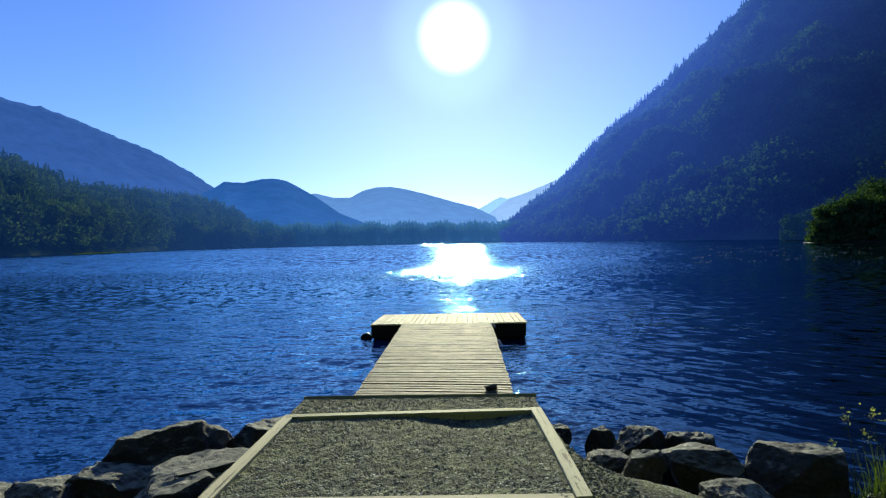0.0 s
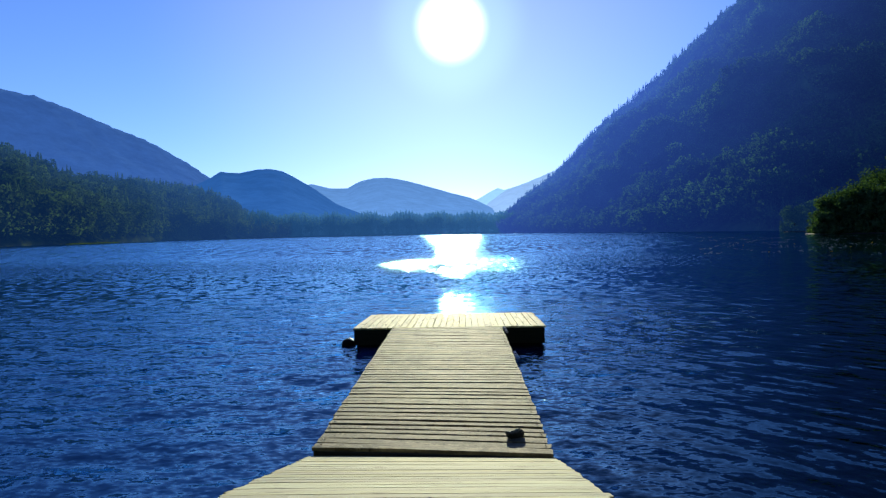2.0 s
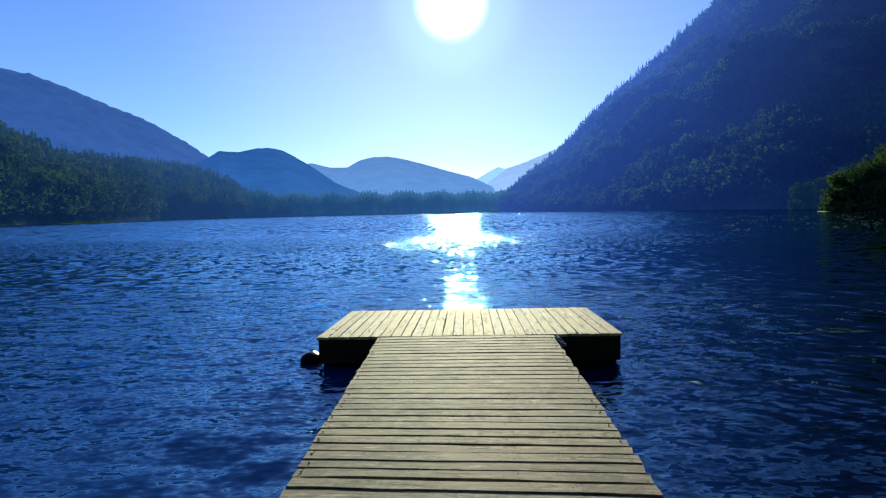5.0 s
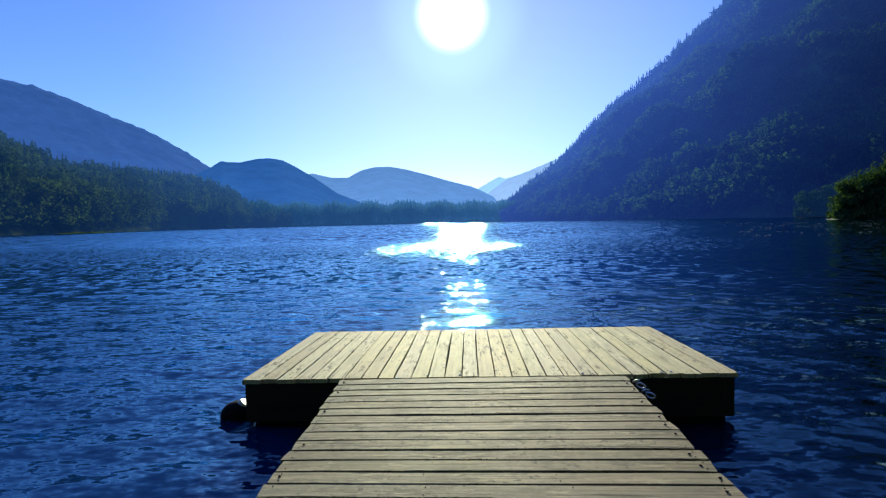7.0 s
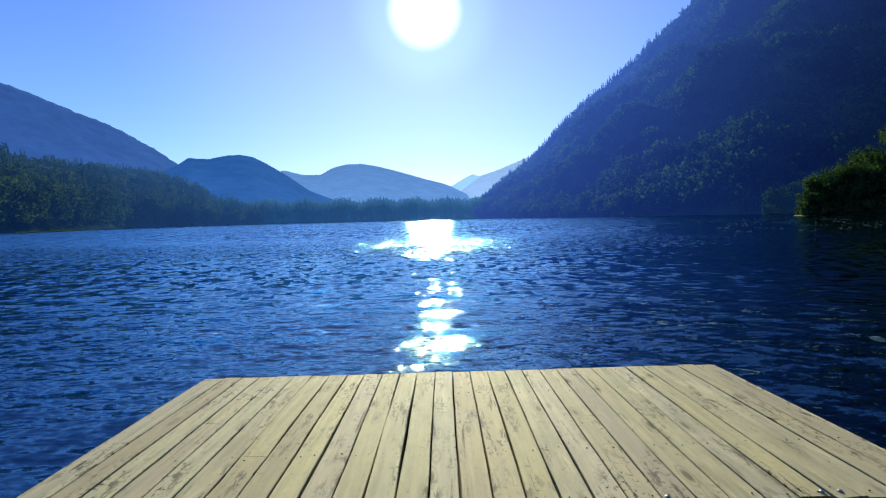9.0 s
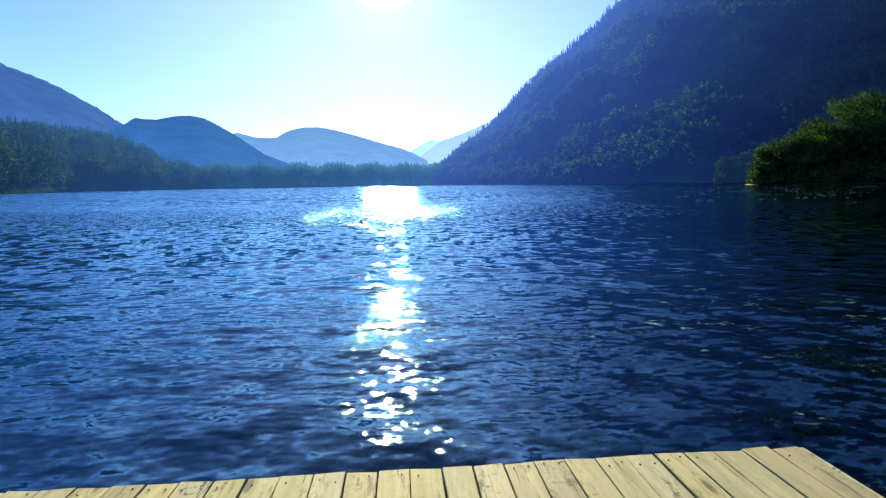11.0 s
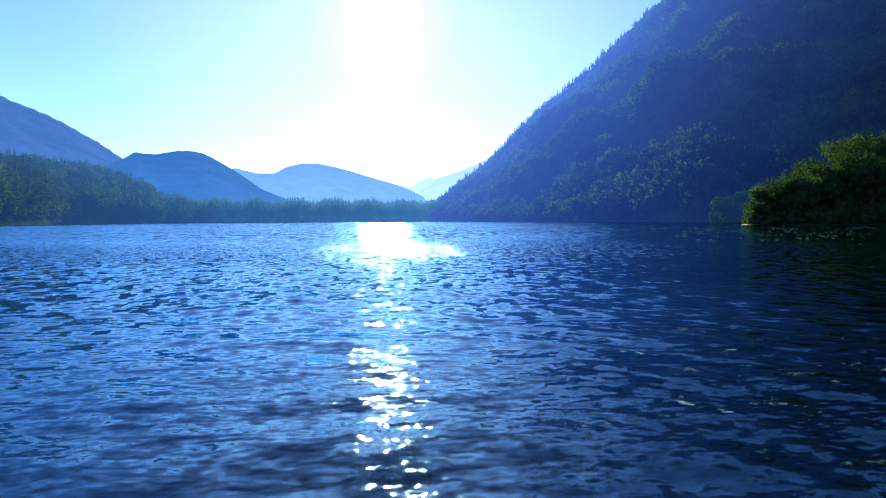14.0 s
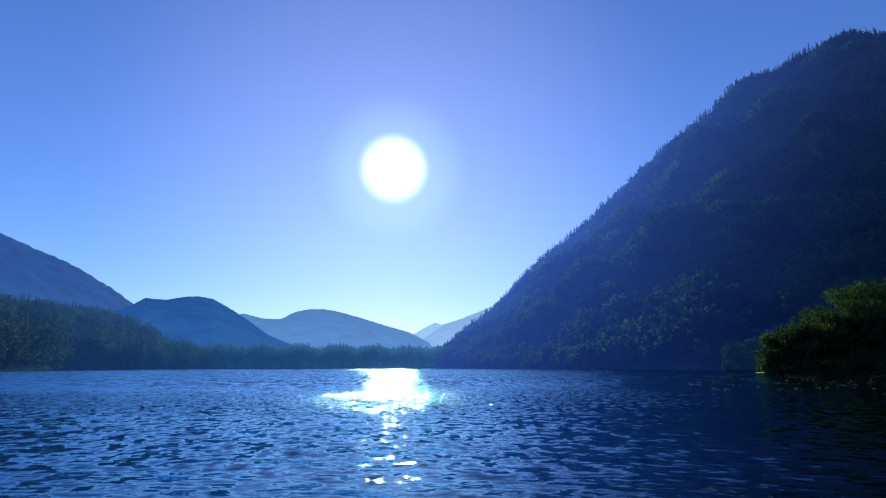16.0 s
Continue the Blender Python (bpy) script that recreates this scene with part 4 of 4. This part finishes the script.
    Z = top * (0.8 * U + 0.2 * U * U)
    Z = np.where(U > 1, top * 0.55, Z) + top * rough * ridge_noise(X, Y, far * 0.06) * np.minimum(U * 2, 1) + top.max() * rough * 0.35 * ridge_noise(X, Y, far * 0.008, 3) * (U > 0.5)
    Z[:, 0] = -3
    me = mesh_of(name, np.stack([X, Y, Z], -1).reshape(-1, 3), grid_faces(*X.shape))
    return tagged(finish(name, me, material, smooth=True), label, "mountain", kind="structure")


# each hill's second colour is its haze, emitted by the surface
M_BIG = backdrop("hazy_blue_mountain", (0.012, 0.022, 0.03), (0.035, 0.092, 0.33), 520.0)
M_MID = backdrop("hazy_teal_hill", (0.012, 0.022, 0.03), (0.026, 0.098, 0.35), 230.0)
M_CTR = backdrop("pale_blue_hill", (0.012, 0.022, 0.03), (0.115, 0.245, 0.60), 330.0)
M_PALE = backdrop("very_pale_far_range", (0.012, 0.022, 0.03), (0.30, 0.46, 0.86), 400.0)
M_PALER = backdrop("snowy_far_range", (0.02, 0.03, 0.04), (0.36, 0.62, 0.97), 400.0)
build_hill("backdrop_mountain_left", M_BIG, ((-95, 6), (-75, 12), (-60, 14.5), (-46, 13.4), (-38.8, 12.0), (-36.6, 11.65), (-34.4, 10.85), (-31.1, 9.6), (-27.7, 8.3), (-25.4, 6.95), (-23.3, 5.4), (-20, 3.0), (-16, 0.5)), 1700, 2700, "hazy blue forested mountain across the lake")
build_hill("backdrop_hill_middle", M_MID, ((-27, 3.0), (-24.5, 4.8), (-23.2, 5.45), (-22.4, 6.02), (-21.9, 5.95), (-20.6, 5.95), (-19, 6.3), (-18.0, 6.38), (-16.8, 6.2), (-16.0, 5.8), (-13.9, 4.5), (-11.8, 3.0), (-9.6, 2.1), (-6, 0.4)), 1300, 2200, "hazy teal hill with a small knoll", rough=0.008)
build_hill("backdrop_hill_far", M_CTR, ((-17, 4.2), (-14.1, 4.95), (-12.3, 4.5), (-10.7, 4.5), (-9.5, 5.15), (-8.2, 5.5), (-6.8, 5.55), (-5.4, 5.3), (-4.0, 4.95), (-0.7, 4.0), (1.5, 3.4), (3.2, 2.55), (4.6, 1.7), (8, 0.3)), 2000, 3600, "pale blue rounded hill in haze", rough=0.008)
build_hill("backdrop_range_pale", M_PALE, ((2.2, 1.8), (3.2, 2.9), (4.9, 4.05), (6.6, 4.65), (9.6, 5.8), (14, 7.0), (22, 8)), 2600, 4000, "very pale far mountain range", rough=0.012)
build_hill("backdrop_range_snowy", M_PALER, ((0.5, 2.6), (2.1, 3.25), (3.4, 4.0), (4.1, 4.3), (4.7, 4.1), (6, 4.4), (9, 4.5)), 3600, 4600, "palest range at the valley's end under painted haze", rough=0.02)

# unseen hill, added behind the landing to keep skylight off shoreward faces
M_BEHIND = leafy("woods_behind", (0.02, 0.035, 0.014), (0.05, 0.07, 0.02), 0.03)
build_hill("backdrop_hill_behind", M_BEHIND, ((95, 14), (112, 36), (140, 48), (180, 50), (220, 48), (248, 36), (266, 12)), 30, 120, "unseen wooded hillside added behind the landing to block skylight", rough=0.03)


# ---- forests ----
def conifer_proto(rng, layers, per):
    """A ragged conifer of unit height: drooping sprays round a thin stem."""
    tris = []
    for i in range(layers):
        t = i / layers
        z0 = 0.06 + 0.92 * t
        r = (0.17 * (1 - t) ** 0.85 + 0.012)
        for j in range(per):
            a = 2 * math.pi * (j + 0.5 * (i % 2) + rng.uniform(-0.3, 0.3)) / per
            rr, w = r * rng.uniform(0.65, 1.2), 3.4 / per
            top = (0, 0, z0 + 1.25 / layers)
            tris.append((top, (math.cos(a - w / 2) * rr * 0.8, math.sin(a - w / 2) * rr * 0.8, z0 - rng.uniform(0, 0.03)), (math.cos(a + w / 2) * rr, math.sin(a + w / 2) * rr, z0 - rng.uniform(0, 0.04))))
    return np.array(tris)


def broadleaf_proto(rng, count, size):
    """A leafy crown of unit height, many small facets facing outwards."""
    tris = []
    lobes = [(Vector((rng.gauss(0, 0.13), rng.gauss(0, 0.13), rng.uniform(0.35, 0.8))), rng.uniform(0.13, 0.24)) for _ in range(7)]
    for _ in range(count):
        c, r = rng.choice(lobes)
        d = Vector((rng.gauss(0, 1), rng.gauss(0, 1), rng.gauss(0.2, 1))).normalized()
        p = c + d * r * rng.uniform(0.7, 1.05)
        p.z = max(p.z, 0.03)
        d = (d + Vector((rng.gauss(0, 0.5), rng.gauss(0, 0.5), rng.gauss(0, 0.5)))).normalized()
        e1 = d.orthogonal().normalized() * size
        e2 = d.cross(e1)
        q = rng.uniform(0, 6.28)
        tris.append([tuple(p + e1 * math.cos(q + k) * rng.uniform(0.6, 1.3) + e2 * math.sin(q + k) * rng.uniform(0.6, 1.3)) for k in (0, 2.1, 4.2)])
    return np.array(tris)


def forest(name, material, protos, places, heights, label, seed):
    """All the trees of one far wood in one mesh."""
    rng = np.random.default_rng(seed)
    which = rng.integers(0, len(protos), len(places))
    out = []
    for k, proto in enumerate(protos):
        p, h = places[which == k], heights[which == k]
        if not len(p):
            continue
        a = rng.uniform(0, 6.28, len(p))
        ca, sa = np.cos(a)[:, None, None], np.sin(a)[:, None, None]
        wide = rng.uniform(0.85, 1.25, len(p))[:, None, None] * h[:, None, None]
        v = np.stack([(proto[None, :, :, 0] * ca - proto[None, :, :, 1] * sa) * wide + p[:, 0, None, None],
                      (proto[None, :, :, 0] * sa + proto[None, :, :, 1] * ca) * wide + p[:, 1, None, None],
                      proto[None, :, :, 2] * h[:, None, None] + p[:, 2, None, None]], -1)
        out.append(v.reshape(-1, 3))
    v = np.concatenate(out)
    me = mesh_of(name, v, np.arange(len(v)).reshape(-1, 3))
    return tagged(finish(name, me, material), label, "forest", kind="stuff")


tree_rng = random.Random(17)
CONIFER_FAR = [conifer_proto(tree_rng, 6, 5) for _ in range(4)]
CONIFER_MID = [conifer_proto(tree_rng, 11, 7) for _ in range(4)]
BROAD_FAR = [broadleaf_proto(tree_rng, 64, 0.085) for _ in range(5)]
BROAD_MID = [broadleaf_proto(tree_rng, 300, 0.042) for _ in range(4)]

RIGHT_CREST = ((4.4, 0.6), (5.7, 1.7), (7.4, 3.3), (9.8, 5.1), (13.1, 8.6), (15.7, 11.1), (18.2, 12.7), (20.7, 14.75), (23.1, 16.4), (25.8, 18.85), (27.8, 20.5), (32, 22.8), (36, 24.5), (40, 25.6), (43, 25.6), (46, 25.0), (60, 20), (90, 8))
RIGHT_SHORE = ((4.4, 845), (10, 630), (18, 440), (28.5, 385), (45, 400), (90, 380))
RIGHT_FAR = ((4.4, 960), (10, 1150), (20, 1250), (30, 1230), (43, 1230), (90, 1100))


def right_slope_grid():
    az = np.linspace(4.4, 90, 300)
    u = np.concatenate([np.linspace(0, 1, 90), [1.2]])
    A, U = np.meshgrid(az, u, indexing="ij")
    near, far = interp(az, RIGHT_SHORE)[:, None], interp(az, RIGHT_FAR)[:, None]
    R = near + (far - near) * U
    top = np.tan(np.radians(interp(az, RIGHT_CREST)))[:, None] * far + 2
    X, Y = polar(A, R)
    gully = ridge_noise(X * 1.0, Y * 0.7, 160.0, 4)
    Z = top * (0.78 * U + 0.22 * U * U) + np.minimum(U * 4, 1) * np.clip(1.15 - U, 0.12, 1) * (gully * 52 + 10 * ridge_noise(X, Y, 40.0, 3)) * np.clip(top / 200, 0.05, 1)
    for low, high, width, lift in ((0.50, 0.74, 0.060, 0.085), (0.20, 0.46, 0.055, 0.075), (0.74, 0.92, 0.045, 0.045)):
        crest = low + (high - low) * np.clip((A - 7) / 26, 0, 1) + 0.05 * np.sin(A * 0.55 + low * 20)
        Z += top * lift * np.exp(-((U - crest) / width) ** 2) * (0.55 + 0.45 * np.sin(A * 0.9 + high * 9))
    Z = np.where(U > 1, top * 0.6, Z)
    Z[:, 0] = -2
    return X, Y, Z


RX, RY, RZ = right_slope_grid()
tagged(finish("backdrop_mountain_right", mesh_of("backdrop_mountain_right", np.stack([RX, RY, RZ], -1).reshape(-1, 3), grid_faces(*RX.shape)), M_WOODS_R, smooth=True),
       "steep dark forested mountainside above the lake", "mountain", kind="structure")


def slope_places(n, seed, lo, hi, umin=0.0, umax=1.0):
    """Places on the right-hand slope, even over its area."""
    rng = np.random.default_rng(seed)
    i = rng.uniform(lo, hi, n * 3)
    j = rng.uniform(umin, umax, n * 3) * 89
    i0, j0 = np.minimum(i.astype(int), 298), np.minimum(j.astype(int), 88)
    fi, fj = i - i0, j - j0

    def lerp(G):
        return (G[i0, j0] * (1 - fi) * (1 - fj) + G[i0 + 1, j0] * fi * (1 - fj) + G[i0, j0 + 1] * (1 - fi) * fj + G[i0 + 1, j0 + 1] * fi * fj)
    p = np.stack([lerp(RX), lerp(RY), lerp(RZ)], -1)
    r = np.hypot(p[:, 0], p[:, 1])
    keep = (rng.random(len(p)) < r / 1250) & (p[:, 2] > -1)
    return p[keep][:n]


p = slope_places(2600, 31, 0, 165, 0.0, 0.86)
q = slope_places(2200, 36, 0, 150, 0.84, 1.0)
rng = np.random.default_rng(32)
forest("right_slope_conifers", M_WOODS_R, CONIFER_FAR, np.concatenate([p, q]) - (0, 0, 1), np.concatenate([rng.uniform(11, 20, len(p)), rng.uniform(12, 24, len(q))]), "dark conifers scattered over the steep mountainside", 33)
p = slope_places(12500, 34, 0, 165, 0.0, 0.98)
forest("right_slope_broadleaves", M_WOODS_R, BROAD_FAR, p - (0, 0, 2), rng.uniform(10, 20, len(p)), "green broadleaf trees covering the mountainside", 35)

LEFT_CREST = ((-75, 6.5), (-50, 7.6), (-41, 7.1), (-38.9, 6.5), (-37.1, 5.8), (-35.3, 4.8), (-33.3, 4.6), (-30.4, 4.5), (-26.8, 4.3), (-24.5, 3.9), (-22.1, 3.1), (-20.5, 2.1), (-18.7, 0.8), (-16, 0.1))
LEFT_SHORE = ((-75, 260), (-45, 300), (-39, 330), (-35, 375), (-31, 450), (-27, 585), (-22, 660), (-16, 780))


def left_wood():
    rng = np.random.default_rng(41)
    az = np.linspace(-75, -16, 160)
    u = np.linspace(0, 1.2, 30)
    A, U = np.meshgrid(az, u, indexing="ij")
    near = interp(az, LEFT_SHORE)[:, None]
    R = near + 260 * U
    top = np.tan(np.radians(interp(az, LEFT_CREST)))[:, None] * (near + 260)
    X, Y = polar(A, R)
    Z = 0.8 + top * np.minimum(U, 1) ** 0.9 * np.where(U > 1, 0.7, 1) + ridge_noise(X, Y, 50.0, 3) * 2.5 * np.minimum(U * 3, 1)
    Z[:, 0] = -1.5
    me = mesh_of("left_shore_hill", np.stack([X, Y, Z], -1).reshape(-1, 3), grid_faces(*X.shape))
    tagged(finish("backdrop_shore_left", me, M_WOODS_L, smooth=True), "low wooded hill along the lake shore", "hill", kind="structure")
    n = 3600
    a, t = rng.uniform(-60, -16.5, n), rng.random(n) ** 1.2
    r0 = interp(a, LEFT_SHORE)
    x, y = polar(a, r0 + 6 + 254 * t)
    z = 0.5 + np.tan(np.radians(interp(a, LEFT_CREST))) * (r0 + 260) * t ** 0.9
    p = np.stack([x, y, z], -1)
    h = rng.uniform(13, 27, n) * (1.0 - 0.3 * t) * np.interp(a, (-23, -16.5), (1.0, 0.75))
    con = rng.random(n) < 0.38
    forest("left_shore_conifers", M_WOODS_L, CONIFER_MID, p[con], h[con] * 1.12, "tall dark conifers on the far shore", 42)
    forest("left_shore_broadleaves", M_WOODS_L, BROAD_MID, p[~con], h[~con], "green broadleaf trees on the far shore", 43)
    # a sunlit grassy strip at the water
    g = np.linspace(-35.6, -31.5, 40)
    gx0, gy0 = polar(g, interp(g, LEFT_SHORE) - 4 - 3 * np.sin((g + 35.6) / 4.1 * math.pi))
    gx1, gy1 = polar(g, interp(g, LEFT_SHORE) + 8)
    v = np.concatenate([np.stack([gx0, gy0, np.full(40, 0.03)], -1), np.stack([(gx0 + gx1) / 2, (gy0 + gy1) / 2, np.full(40, 0.35)], -1), np.stack([gx1, gy1, np.full(40, 0.9)], -1)])
    me = mesh_of("grass_strip", v, grid_faces(3, 40))
    tagged(finish("shore_grass_strip", me, M_TURF, smooth=True), "sunlit yellow green grass strip at the shore", "grass", kind="stuff")


left_wood()


def far_wood():
    rng = np.random.default_rng(51)
    n = 2600
    a, t = rng.uniform(-21, 7, n), rng.random(n)
    r0 = interp(a, ((-21, 700), (-16, 800), (-3.6, 830), (5, 860), (7, 800)))
    x, y = polar(a, r0 + 5 + 120 * t)
    p = np.stack([x, y, 1.0 + 13.0 * t], -1)
    h = rng.uniform(17, 29, n) * (0.85 + 0.2 * np.sin(a * 0.9) ** 2)
    con = rng.random(n) < 0.5
    forest("far_shore_conifers", M_WOODS_F, CONIFER_FAR, p[con], h[con], "hazy conifers along the far end", 52)
    forest("far_shore_broadleaves", M_WOODS_F, BROAD_FAR, p[~con], h[~con] * 0.9, "hazy broadleaf trees along the far end", 53)
    az = np.linspace(-24, 9, 120)
    r = interp(az, ((-24, 690), (-16, 800), (-3.6, 830), (5, 860), (9, 700)))
    rows = [polar(az, r + d) for d in (-6, 2, 200, 900)]
    v = np.concatenate([np.stack([x, y, np.full(120, z)], -1) for (x, y), z in zip(rows, (-1, 1.4, 14, 16))])
    me = mesh_of("far_shore", v, grid_faces(4, 120))
    tagged(finish("backdrop_shore_far", me, M_WOODS_F, smooth=True), "low flat shore at the lake's far end", "shore", kind="structure")


far_wood()


# ---- the wooded point on the right, with lily pads before it ----
def leafy_tree(x, y, height, spread, seed, leaves=6400, foliage=None):
    rng = random.Random(seed)
    t = empty("tree", Matrix.Translation((x, y, 0.3)), "dense dark green broadleaf tree at the waterside", "tree", "trees on the wooded point")
    bm = bmesh.new()
    ends = []

    def limb(a, b, r0, r1):
        ring = []
        d = (b - a).normalized()
        e1 = d.orthogonal().normalized()
        e2 = d.cross(e1)
        for c, r in ((a, r0), ((a + b) / 2 + e1 * r0 * 0.6, (r0 + r1) / 2), (b, r1)):
            ring.append([bm.verts.new(c + (e1 * math.cos(k * 1.047) + e2 * math.sin(k * 1.047)) * r) for k in range(6)])
        for p, q in zip(ring, ring[1:]):
            for k in range(6):
                bm.faces.new((p[k], p[(k + 1) % 6], q[(k + 1) % 6], q[k]))
    fork = Vector((rng.gauss(0, 0.3), rng.gauss(0, 0.3), height * 0.35))
    limb(Vector((0, 0, -0.6)), fork, height * 0.022, height * 0.016)
    for k in range(9):
        a = k * 0.698 + rng.uniform(-0.3, 0.3)
        end = Vector((math.cos(a) * spread * rng.uniform(0.35, 0.75), math.sin(a) * spread * rng.uniform(0.35, 0.75), height * rng.uniform(0.35, 0.84)))
        limb(fork * rng.uniform(0.6, 1.0), end, height * 0.010, height * 0.003)
        ends += [(end, spread * rng.uniform(0.34, 0.55)), (end * 0.8 + Vector((0, 0, height * 0.12)), spread * rng.uniform(0.34, 0.5))]
    for k in range(13):
        a = k * 0.483 + rng.uniform(-0.2, 0.2)
        q = spread * rng.uniform(0.55, 1.0)
        ends.append((Vector((math.cos(a) * q, math.sin(a) * q, height * rng.uniform(0.03, 0.16))), spread * rng.uniform(0.32, 0.46)))
    for k in range(16):
        a = rng.uniform(0, 6.28)
        q = rng.uniform(0.3, 0.95)
        ends.append((Vector((math.cos(a) * spread * q, math.sin(a) * spread * q, height * rng.uniform(0.06, 0.5))), spread * rng.uniform(0.3, 0.5)))
    part("trunk", bm, M_BARK, t)
    verts = []
    for _ in range(leaves):
        c, r = rng.choice(ends)
        d = Vector((rng.gauss(0, 1), rng.gauss(0, 1), rng.gauss(0, 0.85))).normalized()
        p = c + d * r * rng.uniform(0.55, 1.1)
        p.z = p.z if p.z > -0.1 else rng.uniform(-0.1, 0.8)
        n = (d + Vector((rng.gauss(0, 0.5), rng.gauss(0, 0.5), rng.gauss(0.3, 0.5)))).normalized()
        e1 = n.orthogonal().normalized() * rng.uniform(0.22, 0.55)
        e2 = n.cross(e1) * rng.uniform(0.6, 1.0)
        verts += [p - e1, p - e2 * 0.7, p + e1, p + e2 * 0.7]
    me = mesh_of("crown", verts, np.arange(len(verts)).reshape(-1, 4))
    finish("crown", me, foliage or M_LEAF, t, "dense dark green leaf crown")
    return t


def build_point():
    rng = random.Random(61)
    rows = ((29.7, 290, 10.0, 4.2), (30.4, 292, 8.5, 3.4), (31.3, 288, 12.0, 4.6), (32.4, 290, 15.0, 5.4), (32.1, 215, 10.0, 4.0), (33.1, 212, 12.0, 4.4), (34.0, 214, 14.0, 4.6),
            (34.9, 210, 15.5, 5.0), (35.9, 212, 18.0, 5.4), (36.9, 208, 19.0, 5.4), (38.0, 210, 20.0, 5.6), (39.2, 205, 20.0, 5.6), (40.6, 205, 21.0, 6.0),
            (42.0, 200, 19.0, 6.0), (44.0, 200, 20.0, 6.0), (46.0, 195, 20.0, 6.0), (33.4, 222, 11.0, 4.5), (35.4, 224, 17.0, 5.0), (37.5, 224, 21.0, 5.5), (39.8, 222, 22.0, 6.0), (31.8, 208, 5.5, 2.6), (48.5, 190, 20, 6))
    for i, (az, r, h, s) in enumerate(rows):
        x, y = polar(az, r)
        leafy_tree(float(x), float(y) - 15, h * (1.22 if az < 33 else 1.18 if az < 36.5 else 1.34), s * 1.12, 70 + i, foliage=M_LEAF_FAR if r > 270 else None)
    az = np.linspace(31.3, 75, 90)
    r0 = np.interp(az, (31.3, 34, 50, 75), (206, 200, 175, 150))
    lines = []
    for d, z in ((3, -0.4), (5, 0.15), (9, 0.4), (110, 0.8), (150, -1.0)):
        x, y = polar(az, r0 + d * np.clip((az - 31.2) / 1.5, 0.08, 1))
        lines.append(np.stack([x, y - 15, np.full(90, z)], -1))
    me = mesh_of("point", np.concatenate(lines), grid_faces(5, 90))
    tagged(finish("ground_point", me, M_PEAT, smooth=True), "low dark shore under the waterside trees", "shore", kind="structure")
    az = np.linspace(28.9, 34.0, 30)
    lines = []
    for d, z in ((-14, -0.4), (-11, 0.1), (0, 0.4), (12, 0.1), (15, -0.4)):
        x, y = polar(az, 290 + d * np.sin((az - 28.7) / 5.5 * math.pi) ** 0.5)
        lines.append(np.stack([x, y - 15, np.full(30, z)], -1))
    me = mesh_of("islet", np.concatenate(lines), grid_faces(5, 30))
    tagged(finish("ground_islet", me, M_PEAT, smooth=True), "low dark shore under the farther bushes", "shore", kind="structure")
    az = np.linspace(30.4, 32.0, 24)
    lines = []
    for d, z in ((-1.6, -0.08), (-1.4, 0.02), (1.4, 0.22), (1.6, -0.08)):
        x, y = polar(az, 206 + d * np.sin((az - 30.3) / 1.8 * math.pi))
        lines.append(np.stack([x, y - 15, np.full(24, z)], -1))
    me = mesh_of("spit", np.concatenate(lines), grid_faces(4, 24))
    tagged(finish("sand_spit", me, M_SAND, smooth=True), "pale low sand spit at the water's edge", "sandbar", kind="structure")
    # lily pads
    g = np.random.default_rng(63)
    n = 5200
    a, r = g.uniform(22, 50, n), 58 + 112 * g.random(n) ** 0.8
    keep = np.array([noise.noise(Vector((p * 0.55, q * 0.10, 4))) for p, q in zip(a, r)]) > 0.10
    a, r = a[keep], r[keep]
    x, y = polar(a, r)
    verts, faces = [], []
    for cx, cy in zip(x, y):
        s, q = g.uniform(0.06, 0.14), g.uniform(0, 6.28)
        k = len(verts)
        tilt = g.uniform(-0.06, 0.22)
        verts += [(cx + math.cos(q + j * 0.7) * s, cy - 15 + math.sin(q + j * 0.7) * s, 0.035 + tilt * s * math.sin(q + j * 0.7)) for j in range(8)]
        faces += [(k, k + 1, k + 2, k + 3), (k, k + 3, k + 4, k + 7), (k + 4, k + 5, k + 6, k + 7)]
    me = mesh_of("lily_pads", verts, faces)
    tagged(finish("lily_pads", me, M_PAD), "floating green lily pads on dark water", "lily pads", kind="stuff")
    for az, r in ((27.2, 62), (31.6, 64), (29.3, 90), (33.0, 78), (34.5, 95), (25.5, 84)):
        px, py = polar(az, r)
        f = empty("water_lily", Matrix.Translation((float(px), float(py) - 15, 0.05)), "yellow water lily flower standing above pads", "flower", "yellow water lilies")
        bm = bmesh.new()
        bmesh.ops.create_cone(bm, cap_ends=True, segments=6, radius1=0.012, radius2=0.012, depth=0.22, matrix=Matrix.Translation((0, 0, 0.02)))
        part("stem", bm, M_PAD, f)
        bm = bmesh.new()
        for k in range(7):
            m = pose(0, 0, 0.12, 0, 0, k * 51.4) @ pose(0.06, 0, 0.03, 0, -40, 0)
            vs = [bm.verts.new(m @ Vector(c)) for c in ((-0.06, 0, 0), (0, -0.05, 0.01), (0.07, 0, 0.03), (0, 0.05, 0.01))]
            bm.faces.new(vs)
        part("petals", bm, M_PETAL, f, "yellow cupped petals")


build_point()
